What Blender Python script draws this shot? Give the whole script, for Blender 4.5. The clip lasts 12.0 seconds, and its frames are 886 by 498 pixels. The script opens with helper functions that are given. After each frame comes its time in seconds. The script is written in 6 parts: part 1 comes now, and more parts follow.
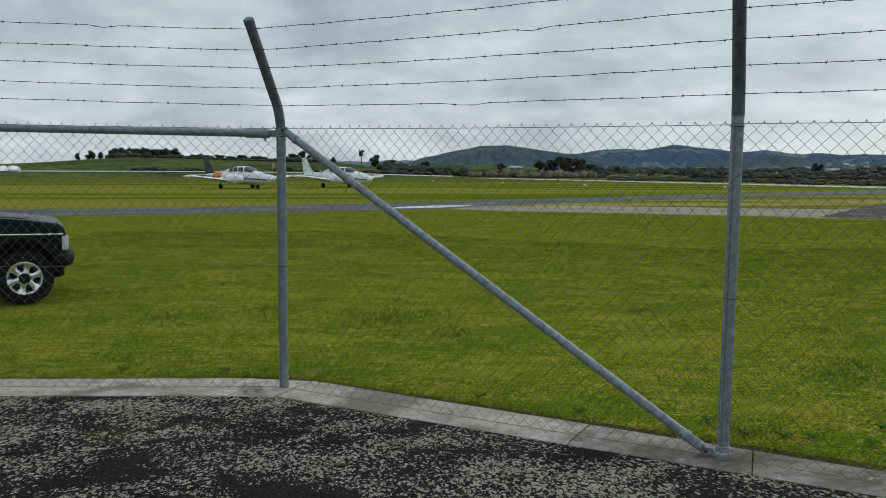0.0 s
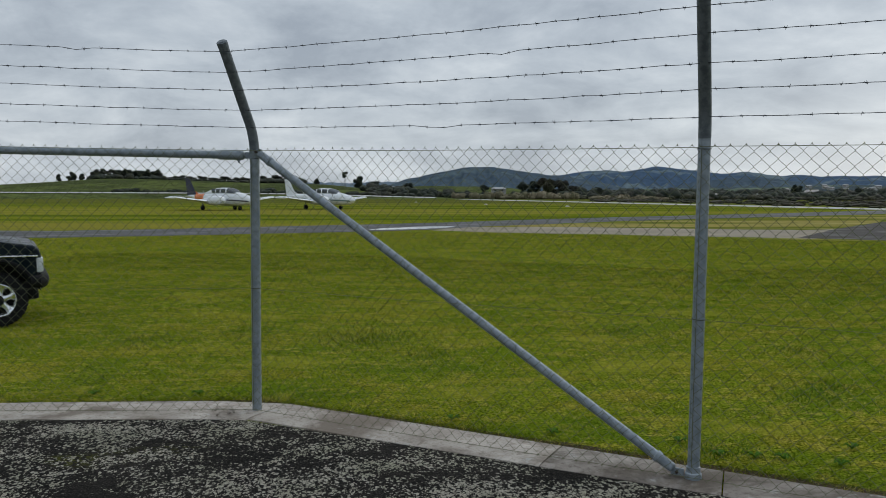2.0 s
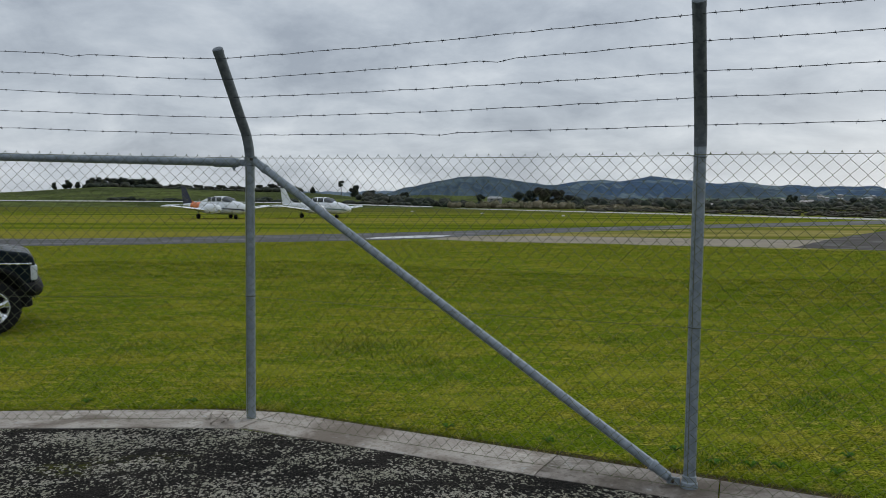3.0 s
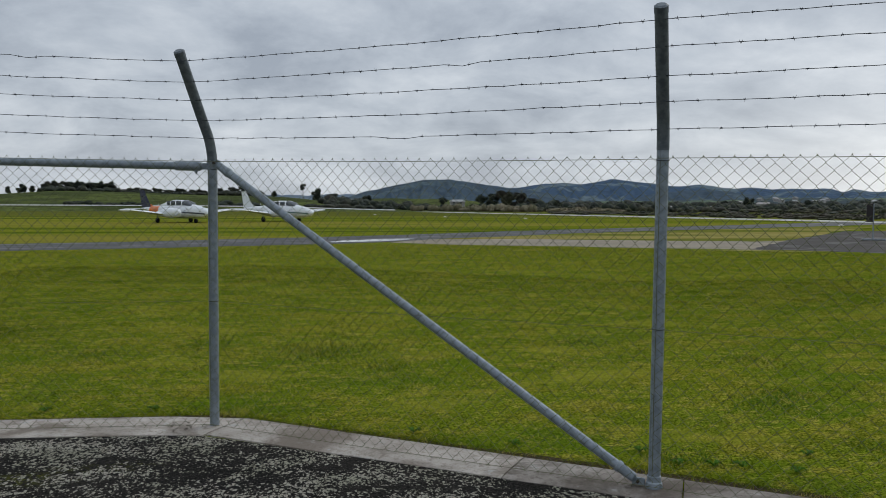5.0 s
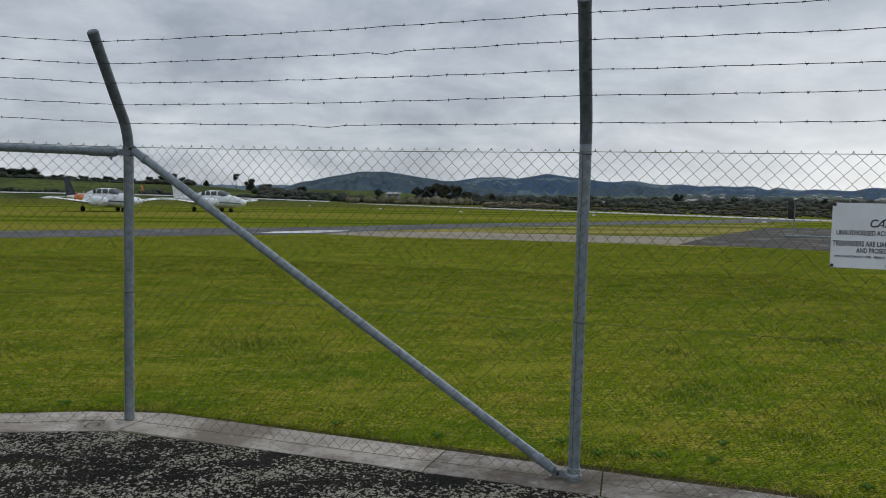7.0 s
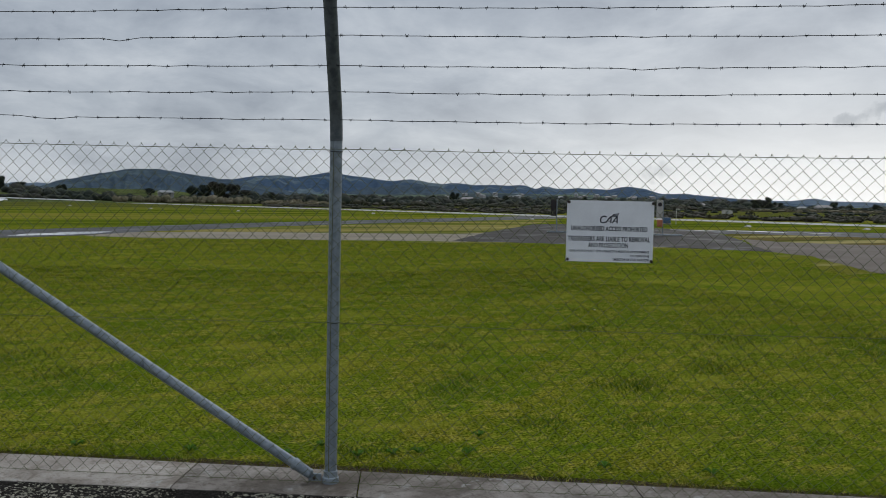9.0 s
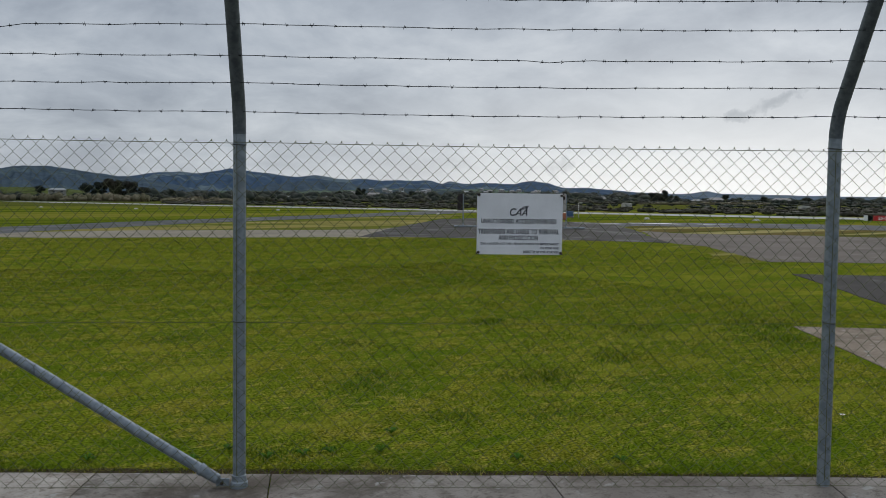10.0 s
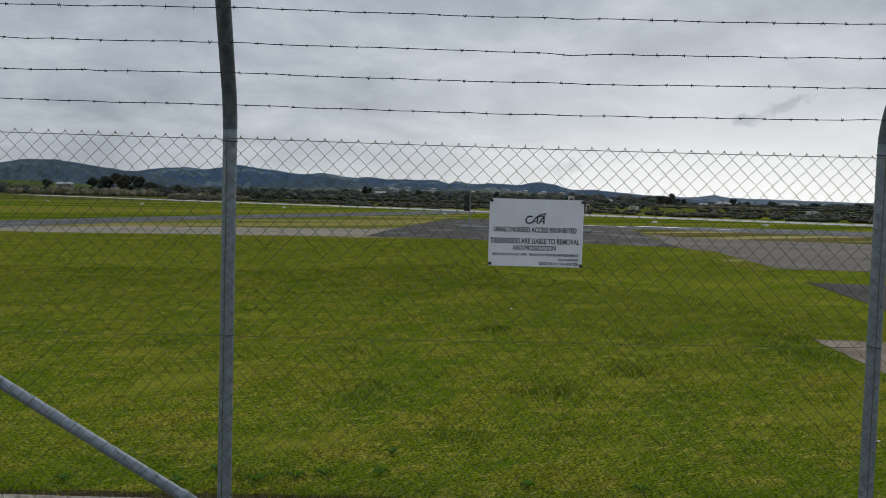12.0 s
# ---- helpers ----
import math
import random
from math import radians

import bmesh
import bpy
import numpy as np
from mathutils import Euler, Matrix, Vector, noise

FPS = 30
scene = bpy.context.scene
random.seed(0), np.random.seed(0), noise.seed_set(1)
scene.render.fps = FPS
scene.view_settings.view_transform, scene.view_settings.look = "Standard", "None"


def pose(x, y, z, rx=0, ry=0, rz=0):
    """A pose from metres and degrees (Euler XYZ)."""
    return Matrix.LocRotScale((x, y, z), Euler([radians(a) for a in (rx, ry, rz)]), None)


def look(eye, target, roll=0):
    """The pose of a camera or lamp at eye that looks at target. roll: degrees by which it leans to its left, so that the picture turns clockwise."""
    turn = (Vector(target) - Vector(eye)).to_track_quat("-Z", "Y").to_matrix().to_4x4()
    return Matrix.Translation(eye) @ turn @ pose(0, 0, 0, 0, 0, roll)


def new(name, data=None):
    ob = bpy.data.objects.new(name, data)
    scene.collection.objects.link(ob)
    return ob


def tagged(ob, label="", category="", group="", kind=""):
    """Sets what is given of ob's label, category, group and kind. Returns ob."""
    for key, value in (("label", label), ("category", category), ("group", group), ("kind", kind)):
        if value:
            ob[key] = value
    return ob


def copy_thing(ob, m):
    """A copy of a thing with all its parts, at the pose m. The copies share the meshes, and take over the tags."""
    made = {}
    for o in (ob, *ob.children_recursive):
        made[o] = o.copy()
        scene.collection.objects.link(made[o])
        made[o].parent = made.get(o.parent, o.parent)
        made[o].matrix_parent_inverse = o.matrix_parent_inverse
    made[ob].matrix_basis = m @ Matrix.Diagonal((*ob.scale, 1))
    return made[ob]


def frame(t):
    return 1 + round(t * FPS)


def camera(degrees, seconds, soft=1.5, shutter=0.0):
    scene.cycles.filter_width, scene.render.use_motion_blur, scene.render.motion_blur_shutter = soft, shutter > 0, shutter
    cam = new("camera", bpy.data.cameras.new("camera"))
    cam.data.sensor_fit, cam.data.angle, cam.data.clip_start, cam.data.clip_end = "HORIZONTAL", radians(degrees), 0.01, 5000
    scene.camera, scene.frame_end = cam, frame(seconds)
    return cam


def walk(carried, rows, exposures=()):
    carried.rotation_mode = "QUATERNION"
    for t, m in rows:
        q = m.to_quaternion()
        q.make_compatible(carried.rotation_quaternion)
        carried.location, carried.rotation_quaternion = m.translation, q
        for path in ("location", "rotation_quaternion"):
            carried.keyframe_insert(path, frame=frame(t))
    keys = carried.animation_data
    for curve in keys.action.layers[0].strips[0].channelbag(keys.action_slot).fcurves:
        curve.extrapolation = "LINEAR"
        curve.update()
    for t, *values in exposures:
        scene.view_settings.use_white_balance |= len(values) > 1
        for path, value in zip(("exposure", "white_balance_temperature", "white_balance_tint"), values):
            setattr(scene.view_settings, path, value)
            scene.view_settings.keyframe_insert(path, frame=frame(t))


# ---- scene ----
cam = camera(56.0, 12.0, soft=0.6)
PATH = [
    (0, (0.136, -0.156, 1.555), (0.337, 1.826, 1.371), 0.2),
    (0.5, (0.178, -0.173, 1.558), (0.393, 1.807, 1.382), 0.2),
    (1, (0.193, -0.18, 1.558), (0.411, 1.801, 1.392), -0.1),
    (1.5, (0.199, -0.169, 1.551), (0.425, 1.813, 1.413), 0.0),
    (2, (0.204, -0.175, 1.558), (0.444, 1.806, 1.425), 0.2),
    (2.5, (0.209, -0.161, 1.55), (0.456, 1.82, 1.435), 0.3),
    (4.5, (0.198, -0.169, 1.548), (0.477, 1.808, 1.441), 0.2),
    (5, (0.192, -0.157, 1.551), (0.53, 1.812, 1.448), 0.2),
    (5.5, (0.264, -0.148, 1.551), (0.596, 1.822, 1.443), 0.5),
    (6, (0.272, -0.13, 1.538), (0.604, 1.839, 1.419), 0.6),
    (6.5, (0.269, -0.118, 1.542), (0.608, 1.85, 1.422), 0.6),
    (7, (0.273, -0.117, 1.543), (0.762, 1.819, 1.424), 1.0),
    (7.2, (0.291, -0.12, 1.541), (0.954, 1.763, 1.426), 1.2),
    (7.5, (0.316, -0.12, 1.539), (1.181, 1.68, 1.431), 1.5),
    (7.7, (0.348, -0.115, 1.540), (1.263, 1.661, 1.432), 1.6),
    (9.3, (0.469, -0.072, 1.544), (1.478, 1.652, 1.425), 0.25),
    (9.5, (0.477, -0.048, 1.543), (1.559, 1.630, 1.423), 0.35),
    (10, (0.472, -0.031, 1.535), (1.631, 1.595, 1.412), 0.35),
    (10.5, (0.545, 0.046, 1.533), (1.701, 1.674, 1.413), 0.65),
    (11, (0.608, 0.149, 1.547), (1.760, 1.780, 1.426), 1.15),
    (11.5, (0.665, 0.280, 1.554), (1.815, 1.912, 1.430), 0.55),
    (12, (0.685, 0.290, 1.559), (1.833, 1.924, 1.435), 1.25),
]
walk(cam, [(t, look(eye, target, roll)) for t, eye, target, roll in PATH],
     [(0, 0.14, 6400, 2), (0.5, -0.01, 6430, 4), (1.0, 0.04, 6450, 5), (2.5, 0.06, 6450, 8), (6.5, 0.03, 6450, 9), (7.5, -0.04, 6450, 9), (9.4, -0.17, 6400, 9), (12, -0.18, 6400, 9)])

# ---- world, sun and exposure ----
SUN_AZ, SUN_EL = 52.0, 38.0      # degrees from +y towards +x, and above the horizon
world = bpy.data.worlds.new("overcast_sky")
scene.world = world
world.use_nodes = True
WN, WL = world.node_tree.nodes, world.node_tree.links
WN.clear()


wnode = WN.new


def wmath(op, a, b=None, clamp=False):
    n = wnode("ShaderNodeMath")
    n.operation, n.use_clamp = op, clamp
    for i, v in enumerate((a, b)):
        if v is None:
            continue
        if isinstance(v, (int, float)):
            n.inputs[i].default_value = v
        else:
            WL.new(v, n.inputs[i])
    return n.outputs[0]


def build_sky():
    sky = wnode("ShaderNodeTexSky")
    sky.sky_type, sky.sun_disc = "NISHITA", False
    sky.sun_elevation, sky.sun_rotation = radians(SUN_EL), radians(SUN_AZ)
    thin = wnode("ShaderNodeMix")
    thin.data_type, thin.blend_type = "RGBA", "MULTIPLY"
    thin.inputs[0].default_value = 1
    WL.new(sky.outputs[0], thin.inputs[6])
    thin.inputs[7].default_value = (0.09, 0.09, 0.09, 1)
    tc = wnode("ShaderNodeTexCoord")
    sep = wnode("ShaderNodeSeparateXYZ")
    WL.new(tc.outputs["Generated"], sep.inputs[0])
    up = wmath("MAXIMUM", sep.outputs[2], 0.0)
    deep = wmath("ADD", up, 0.30)
    flat = wnode("ShaderNodeCombineXYZ")
    WL.new(wmath("DIVIDE", sep.outputs[0], deep), flat.inputs[0])
    WL.new(wmath("DIVIDE", sep.outputs[1], deep), flat.inputs[1])
    big = wnode("ShaderNodeTexNoise")
    big.inputs["Scale"].default_value = 2.6
    big.inputs["Detail"].default_value = 7
    big.inputs["Roughness"].default_value = 0.6
    big.inputs["Distortion"].default_value = 0.3
    WL.new(flat.outputs[0], big.inputs["Vector"])
    ramp = wnode("ShaderNodeValToRGB")
    el = ramp.color_ramp.elements
    el[0].position, el[0].color = 0.33, (0.315, 0.355, 0.42, 1)
    el[1].position, el[1].color = 0.68, (0.60, 0.64, 0.695, 1)
    mid = el.new(0.5)
    mid.color = (0.44, 0.485, 0.55, 1)
    WL.new(big.outputs[0], ramp.inputs[0])
    # brighter, thinner cloud low over the land and towards the hidden sun
    low = wmath("POWER", wmath("SUBTRACT", 1.0, up), 9.0)
    aim = wnode("ShaderNodeVectorMath")
    aim.operation = "DOT_PRODUCT"
    WL.new(tc.outputs["Generated"], aim.inputs[0])
    aim.inputs[1].default_value = (math.sin(radians(SUN_AZ + 4)), math.cos(radians(SUN_AZ + 4)), 0.10)
    near = wmath("POWER", wmath("MAXIMUM", aim.outputs["Value"], 0.0), 14.0)
    glow = wmath("MULTIPLY", wmath("ADD", wmath("MULTIPLY", near, 1.0), 0.15), low)
    lit = wnode("ShaderNodeMix")
    lit.data_type = "RGBA"
    WL.new(wmath("MINIMUM", glow, 1.0), lit.inputs[0])
    WL.new(ramp.outputs[0], lit.inputs[6])
    lit.inputs[7].default_value = (1.12, 1.12, 1.12, 1)
    # torn scraps of dark cloud under the bright gap
    for az, up_el, wide, tall, lean, deep_ in ((54.9, 5.35, 1.1, 0.5, 0.10, 0.6), (57.5, 6.4, 1.6, 0.45, 0.40, 0.65), (55.9, 5.8, 0.9, 0.35, 0.5, 0.3), (43.3, 2.2, 1.3, 0.7, 0.3, 0.35)):
        a, e = radians(az), radians(up_el)
        fwd = Vector((math.sin(a) * math.cos(e), math.cos(a) * math.cos(e), math.sin(e)))
        rt = Vector((math.cos(a), -math.sin(a), 0))
        upv = rt.cross(fwd)
        axes = ((rt * math.cos(lean) + upv * math.sin(lean)) / radians(wide), (upv * math.cos(lean) - rt * math.sin(lean)) / radians(tall))
        dist2 = None
        for v, shift in zip(axes, (0.31, 0.57)):
            d = wnode("ShaderNodeVectorMath")
            d.operation = "DOT_PRODUCT"
            WL.new(tc.outputs["Generated"], d.inputs[0])
            d.inputs[1].default_value = v
            torn = wnode("ShaderNodeTexNoise")
            torn.inputs["Scale"].default_value, torn.inputs["Detail"].default_value = 55.0 + 20 * shift, 4.0
            WL.new(tc.outputs["Generated"], torn.inputs["Vector"])
            q = wmath("ADD", d.outputs["Value"], wmath("MULTIPLY", wmath("SUBTRACT", torn.outputs[0], 0.5), 3.2))
            q = wmath("MULTIPLY", q, q)
            dist2 = q if dist2 is None else wmath("ADD", dist2, q)
        front = wnode("ShaderNodeVectorMath")
        front.operation = "DOT_PRODUCT"
        WL.new(tc.outputs["Generated"], front.inputs[0])
        front.inputs[1].default_value = fwd
        mask = wmath("MULTIPLY", wmath("SUBTRACT", 1.0, dist2, True), wmath("GREATER_THAN", front.outputs["Value"], 0.5))
        scrap = wnode("ShaderNodeMix")
        scrap.data_type = "RGBA"
        WL.new(wmath("MULTIPLY", mask, deep_), scrap.inputs[0])
        WL.new(lit.outputs[2], scrap.inputs[6])
        scrap.inputs[7].default_value = (0.40, 0.43, 0.47, 1)
        lit = scrap
    cover = wnode("ShaderNodeMix")
    cover.data_type = "RGBA"
    cover.inputs[0].default_value = 0.94
    WL.new(thin.outputs[2], cover.inputs[6])
    WL.new(lit.outputs[2], cover.inputs[7])
    # an overcast sky is brightest overhead
    dome = wnode("ShaderNodeVectorMath")
    dome.operation = "SCALE"
    WL.new(cover.outputs[2], dome.inputs[0])
    WL.new(wmath("ADD", wmath("MULTIPLY", wmath("MULTIPLY", up, up), 0.7), 0.98), dome.inputs["Scale"])
    bg = wnode("ShaderNodeBackground")
    bg.inputs[1].default_value = 1.0
    WL.new(dome.outputs[0], bg.inputs[0])
    out = wnode("ShaderNodeOutputWorld")
    WL.new(bg.outputs[0], out.inputs[0])


build_sky()
sun = new("sun", bpy.data.lights.new("sun", "SUN"))
sun.data.energy, sun.data.angle, sun.data.color = 0.7, radians(24), (1.0, 0.95, 0.88)
sun.matrix_world = look((0, 0, 60), (-60 * math.sin(radians(SUN_AZ)), -60 * math.cos(radians(SUN_AZ)), 60 - 60 * math.tan(radians(SUN_EL))))


# ---- materials ----
class Mat:
    """A node material with short ways to add textures."""

    def __init__(self, name, colour=(0.5, 0.5, 0.5), rough=0.6, metal=0.0, spec=0.5):
        self.m = bpy.data.materials.new(name)
        self.m.use_nodes = True
        self.nodes, self.links = self.m.node_tree.nodes, self.m.node_tree.links
        self.b = self.nodes["Principled BSDF"]
        self.b.inputs["Base Color"].default_value = (*colour, 1)
        self.b.inputs["Roughness"].default_value = rough
        self.b.inputs["Metallic"].default_value = metal
        self.b.inputs["Specular IOR Level"].default_value = spec
        self.geo = self.nodes.new("ShaderNodeNewGeometry")
        self.tex = self.nodes.new("ShaderNodeTexCoord")

    def put(self, a, socket):
        if isinstance(a, (int, float)):
            socket.default_value = a
        elif isinstance(a, tuple):
            socket.default_value = (*a, 1)
        else:
            self.links.new(a, socket)

    def where(self, world_space=True, scale=(1, 1, 1), turn=0.0):
        mp = self.nodes.new("ShaderNodeMapping")
        mp.inputs["Scale"].default_value = scale
        mp.inputs["Rotation"].default_value = (0, 0, radians(turn))
        self.links.new(self.geo.outputs["Position"] if world_space else self.tex.outputs["Object"], mp.inputs[0])
        return mp.outputs[0]

    def noise(self, vec, scale, detail=4, rough=0.55, distort=0.0):
        n = self.nodes.new("ShaderNodeTexNoise")
        self.links.new(vec, n.inputs["Vector"])
        n.inputs["Scale"].default_value, n.inputs["Detail"].default_value = scale, detail
        n.inputs["Roughness"].default_value, n.inputs["Distortion"].default_value = rough, distort
        return n.outputs[0]

    def cells(self, vec, scale, feature="F1"):
        n = self.nodes.new("ShaderNodeTexVoronoi")
        n.feature = feature
        self.links.new(vec, n.inputs["Vector"])
        n.inputs["Scale"].default_value = scale
        return n.outputs["Distance"]

    def step(self, v, lo, hi, a=0.0, b=1.0):
        n = self.nodes.new("ShaderNodeMapRange")
        n.interpolation_type = "SMOOTHSTEP"
        self.put(v, n.inputs[0])
        for i, x in enumerate((lo, hi, a, b)):
            n.inputs[i + 1].default_value = x
        return n.outputs[0]

    def math(self, op, a, b=0.0):
        n = self.nodes.new("ShaderNodeMath")
        n.operation = op
        self.put(a, n.inputs[0])
        self.put(b, n.inputs[1])
        return n.outputs[0]

    def mix(self, f, a, b, blend="MIX"):
        n = self.nodes.new("ShaderNodeMix")
        n.data_type, n.blend_type = "RGBA", blend
        self.put(f, n.inputs[0])
        self.put(a, n.inputs[6])
        self.put(b, n.inputs[7])
        return n.outputs[2]

    def colour(self, c):
        self.put(c, self.b.inputs["Base Color"])
        return self

    def rough(self, v):
        self.put(v, self.b.inputs["Roughness"])
        return self

    def bump(self, h, strength=0.4, distance=0.01):
        n = self.nodes.new("ShaderNodeBump")
        n.inputs["Strength"].default_value, n.inputs["Distance"].default_value = strength, distance
        self.put(h, n.inputs["Height"])
        self.links.new(n.outputs[0], self.b.inputs["Normal"])
        return self

    def island(self):
        return self.geo.outputs["Random Per Island"]


def turf_colour(k):
    """Mown winter turf: fresh green, olive and dry straw in patches, in world metres."""
    at = k.where()
    long_at = k.where(scale=(1.0, 1.7, 1.0), turn=25)
    broad = k.noise(at, 0.16, 3)
    patch = k.noise(long_at, 0.8, 5, 0.6, 0.5)
    tuft = k.noise(long_at, 2.2, 6, 0.68, 0.6)
    clump = k.noise(long_at, 8.0, 5, 0.66, 0.4)
    fine = k.noise(at, 48.0, 3, 0.62)
    c = k.mix(k.step(broad, 0.35, 0.65), (0.122, 0.190, 0.006), (0.156, 0.212, 0.008))
    c = k.mix(k.step(patch, 0.50, 0.62, 0, 0.75), c, (0.240, 0.222, 0.018))
    c = k.mix(k.step(patch, 0.47, 0.36, 0, 0.75), c, (0.078, 0.150, 0.008))
    c = k.mix(k.step(tuft, 0.52, 0.60, 0, 0.75), c, (0.300, 0.265, 0.032))
    c = k.mix(k.step(tuft, 0.45, 0.36, 0, 0.5), c, (0.050, 0.122, 0.006))
    c = k.mix(k.step(clump, 0.54, 0.63, 0, 0.62), c, (0.46, 0.385, 0.08))
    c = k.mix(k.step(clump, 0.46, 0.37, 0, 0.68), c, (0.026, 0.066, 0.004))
    blade = k.noise(k.where(scale=(1, 0.6, 1), turn=12), 110.0, 2, 0.6)
    # greener near the pads; backlit darkening on that side is mixed into the colour
    deeper = k.nodes.new("ShaderNodeSeparateXYZ")
    k.links.new(k.geo.outputs["Position"], deeper.inputs[0])
    c = k.mix(k.step(k.math("ADD", deeper.outputs[0], k.math("MULTIPLY", broad, 4.0)), 7.0, 11.5, 0, 0.18), c, (0.062, 0.098, 0.006))
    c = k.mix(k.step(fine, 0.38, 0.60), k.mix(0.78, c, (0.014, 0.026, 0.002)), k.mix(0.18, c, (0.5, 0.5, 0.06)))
    c = k.mix(k.step(blade, 0.60, 0.68, 0, 0.35), c, (0.42, 0.37, 0.07))
    sweep = k.noise(k.where(scale=(0.55, 1.0, 1), turn=10), 1.1, 4, 0.62, 0.4)
    c = k.mix(k.step(sweep, 0.54, 0.63, 0, 0.45), c, (0.270, 0.262, 0.030))
    c = k.mix(k.step(sweep, 0.45, 0.36, 0, 0.38), c, (0.066, 0.132, 0.005))
    return c, tuft, fine, clump


def make_turf():
    k = Mat("turf", rough=1.0, spec=0.0)
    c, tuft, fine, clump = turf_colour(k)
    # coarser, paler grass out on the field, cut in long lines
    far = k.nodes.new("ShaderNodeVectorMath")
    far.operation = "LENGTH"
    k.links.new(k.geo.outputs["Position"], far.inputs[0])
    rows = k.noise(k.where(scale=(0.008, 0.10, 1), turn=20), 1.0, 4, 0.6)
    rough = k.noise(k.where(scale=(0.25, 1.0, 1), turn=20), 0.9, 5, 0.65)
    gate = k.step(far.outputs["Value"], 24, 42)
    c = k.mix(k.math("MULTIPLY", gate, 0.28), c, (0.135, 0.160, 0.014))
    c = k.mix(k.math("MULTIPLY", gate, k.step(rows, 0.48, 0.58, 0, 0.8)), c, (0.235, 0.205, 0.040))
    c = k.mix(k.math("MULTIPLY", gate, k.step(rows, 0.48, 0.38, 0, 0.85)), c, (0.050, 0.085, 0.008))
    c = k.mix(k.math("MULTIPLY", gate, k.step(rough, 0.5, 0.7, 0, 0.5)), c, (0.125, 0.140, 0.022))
    # past about 100 m the turf goes to a darker, duller olive
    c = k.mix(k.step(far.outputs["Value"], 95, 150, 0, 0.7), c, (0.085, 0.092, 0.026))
    # thatch: straw ends, and the shade of hollows between tufts as dark colour
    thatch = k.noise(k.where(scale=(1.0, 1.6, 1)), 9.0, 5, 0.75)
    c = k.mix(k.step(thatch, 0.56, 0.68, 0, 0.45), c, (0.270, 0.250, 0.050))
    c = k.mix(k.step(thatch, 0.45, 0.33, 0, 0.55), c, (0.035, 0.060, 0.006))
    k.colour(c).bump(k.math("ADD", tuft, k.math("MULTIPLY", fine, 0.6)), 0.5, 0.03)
    return k.m


def make_blades():
    k = Mat("grass_blades", rough=0.9, spec=0.0)
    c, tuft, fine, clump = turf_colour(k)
    c = k.mix(k.step(k.island(), 0.35, 0.90, 0.0, 0.45), c, (0.215, 0.265, 0.016))
    c = k.mix(k.step(k.island(), 0.35, 0.05, 0.0, 0.65), c, (0.030, 0.060, 0.006))
    dry = k.math("ADD", k.island(), k.step(k.math("ADD", k.math("MULTIPLY", tuft, 0.5), k.math("MULTIPLY", clump, 0.5)), 0.46, 0.58, -0.12, 0.28))
    c = k.mix(k.step(dry, 0.92, 0.96), c, (0.48, 0.42, 0.11))
    k.colour(c)
    return k.m


OUT_YARD = (-0.5606, -0.8281)                    # square to the fence, into the yard


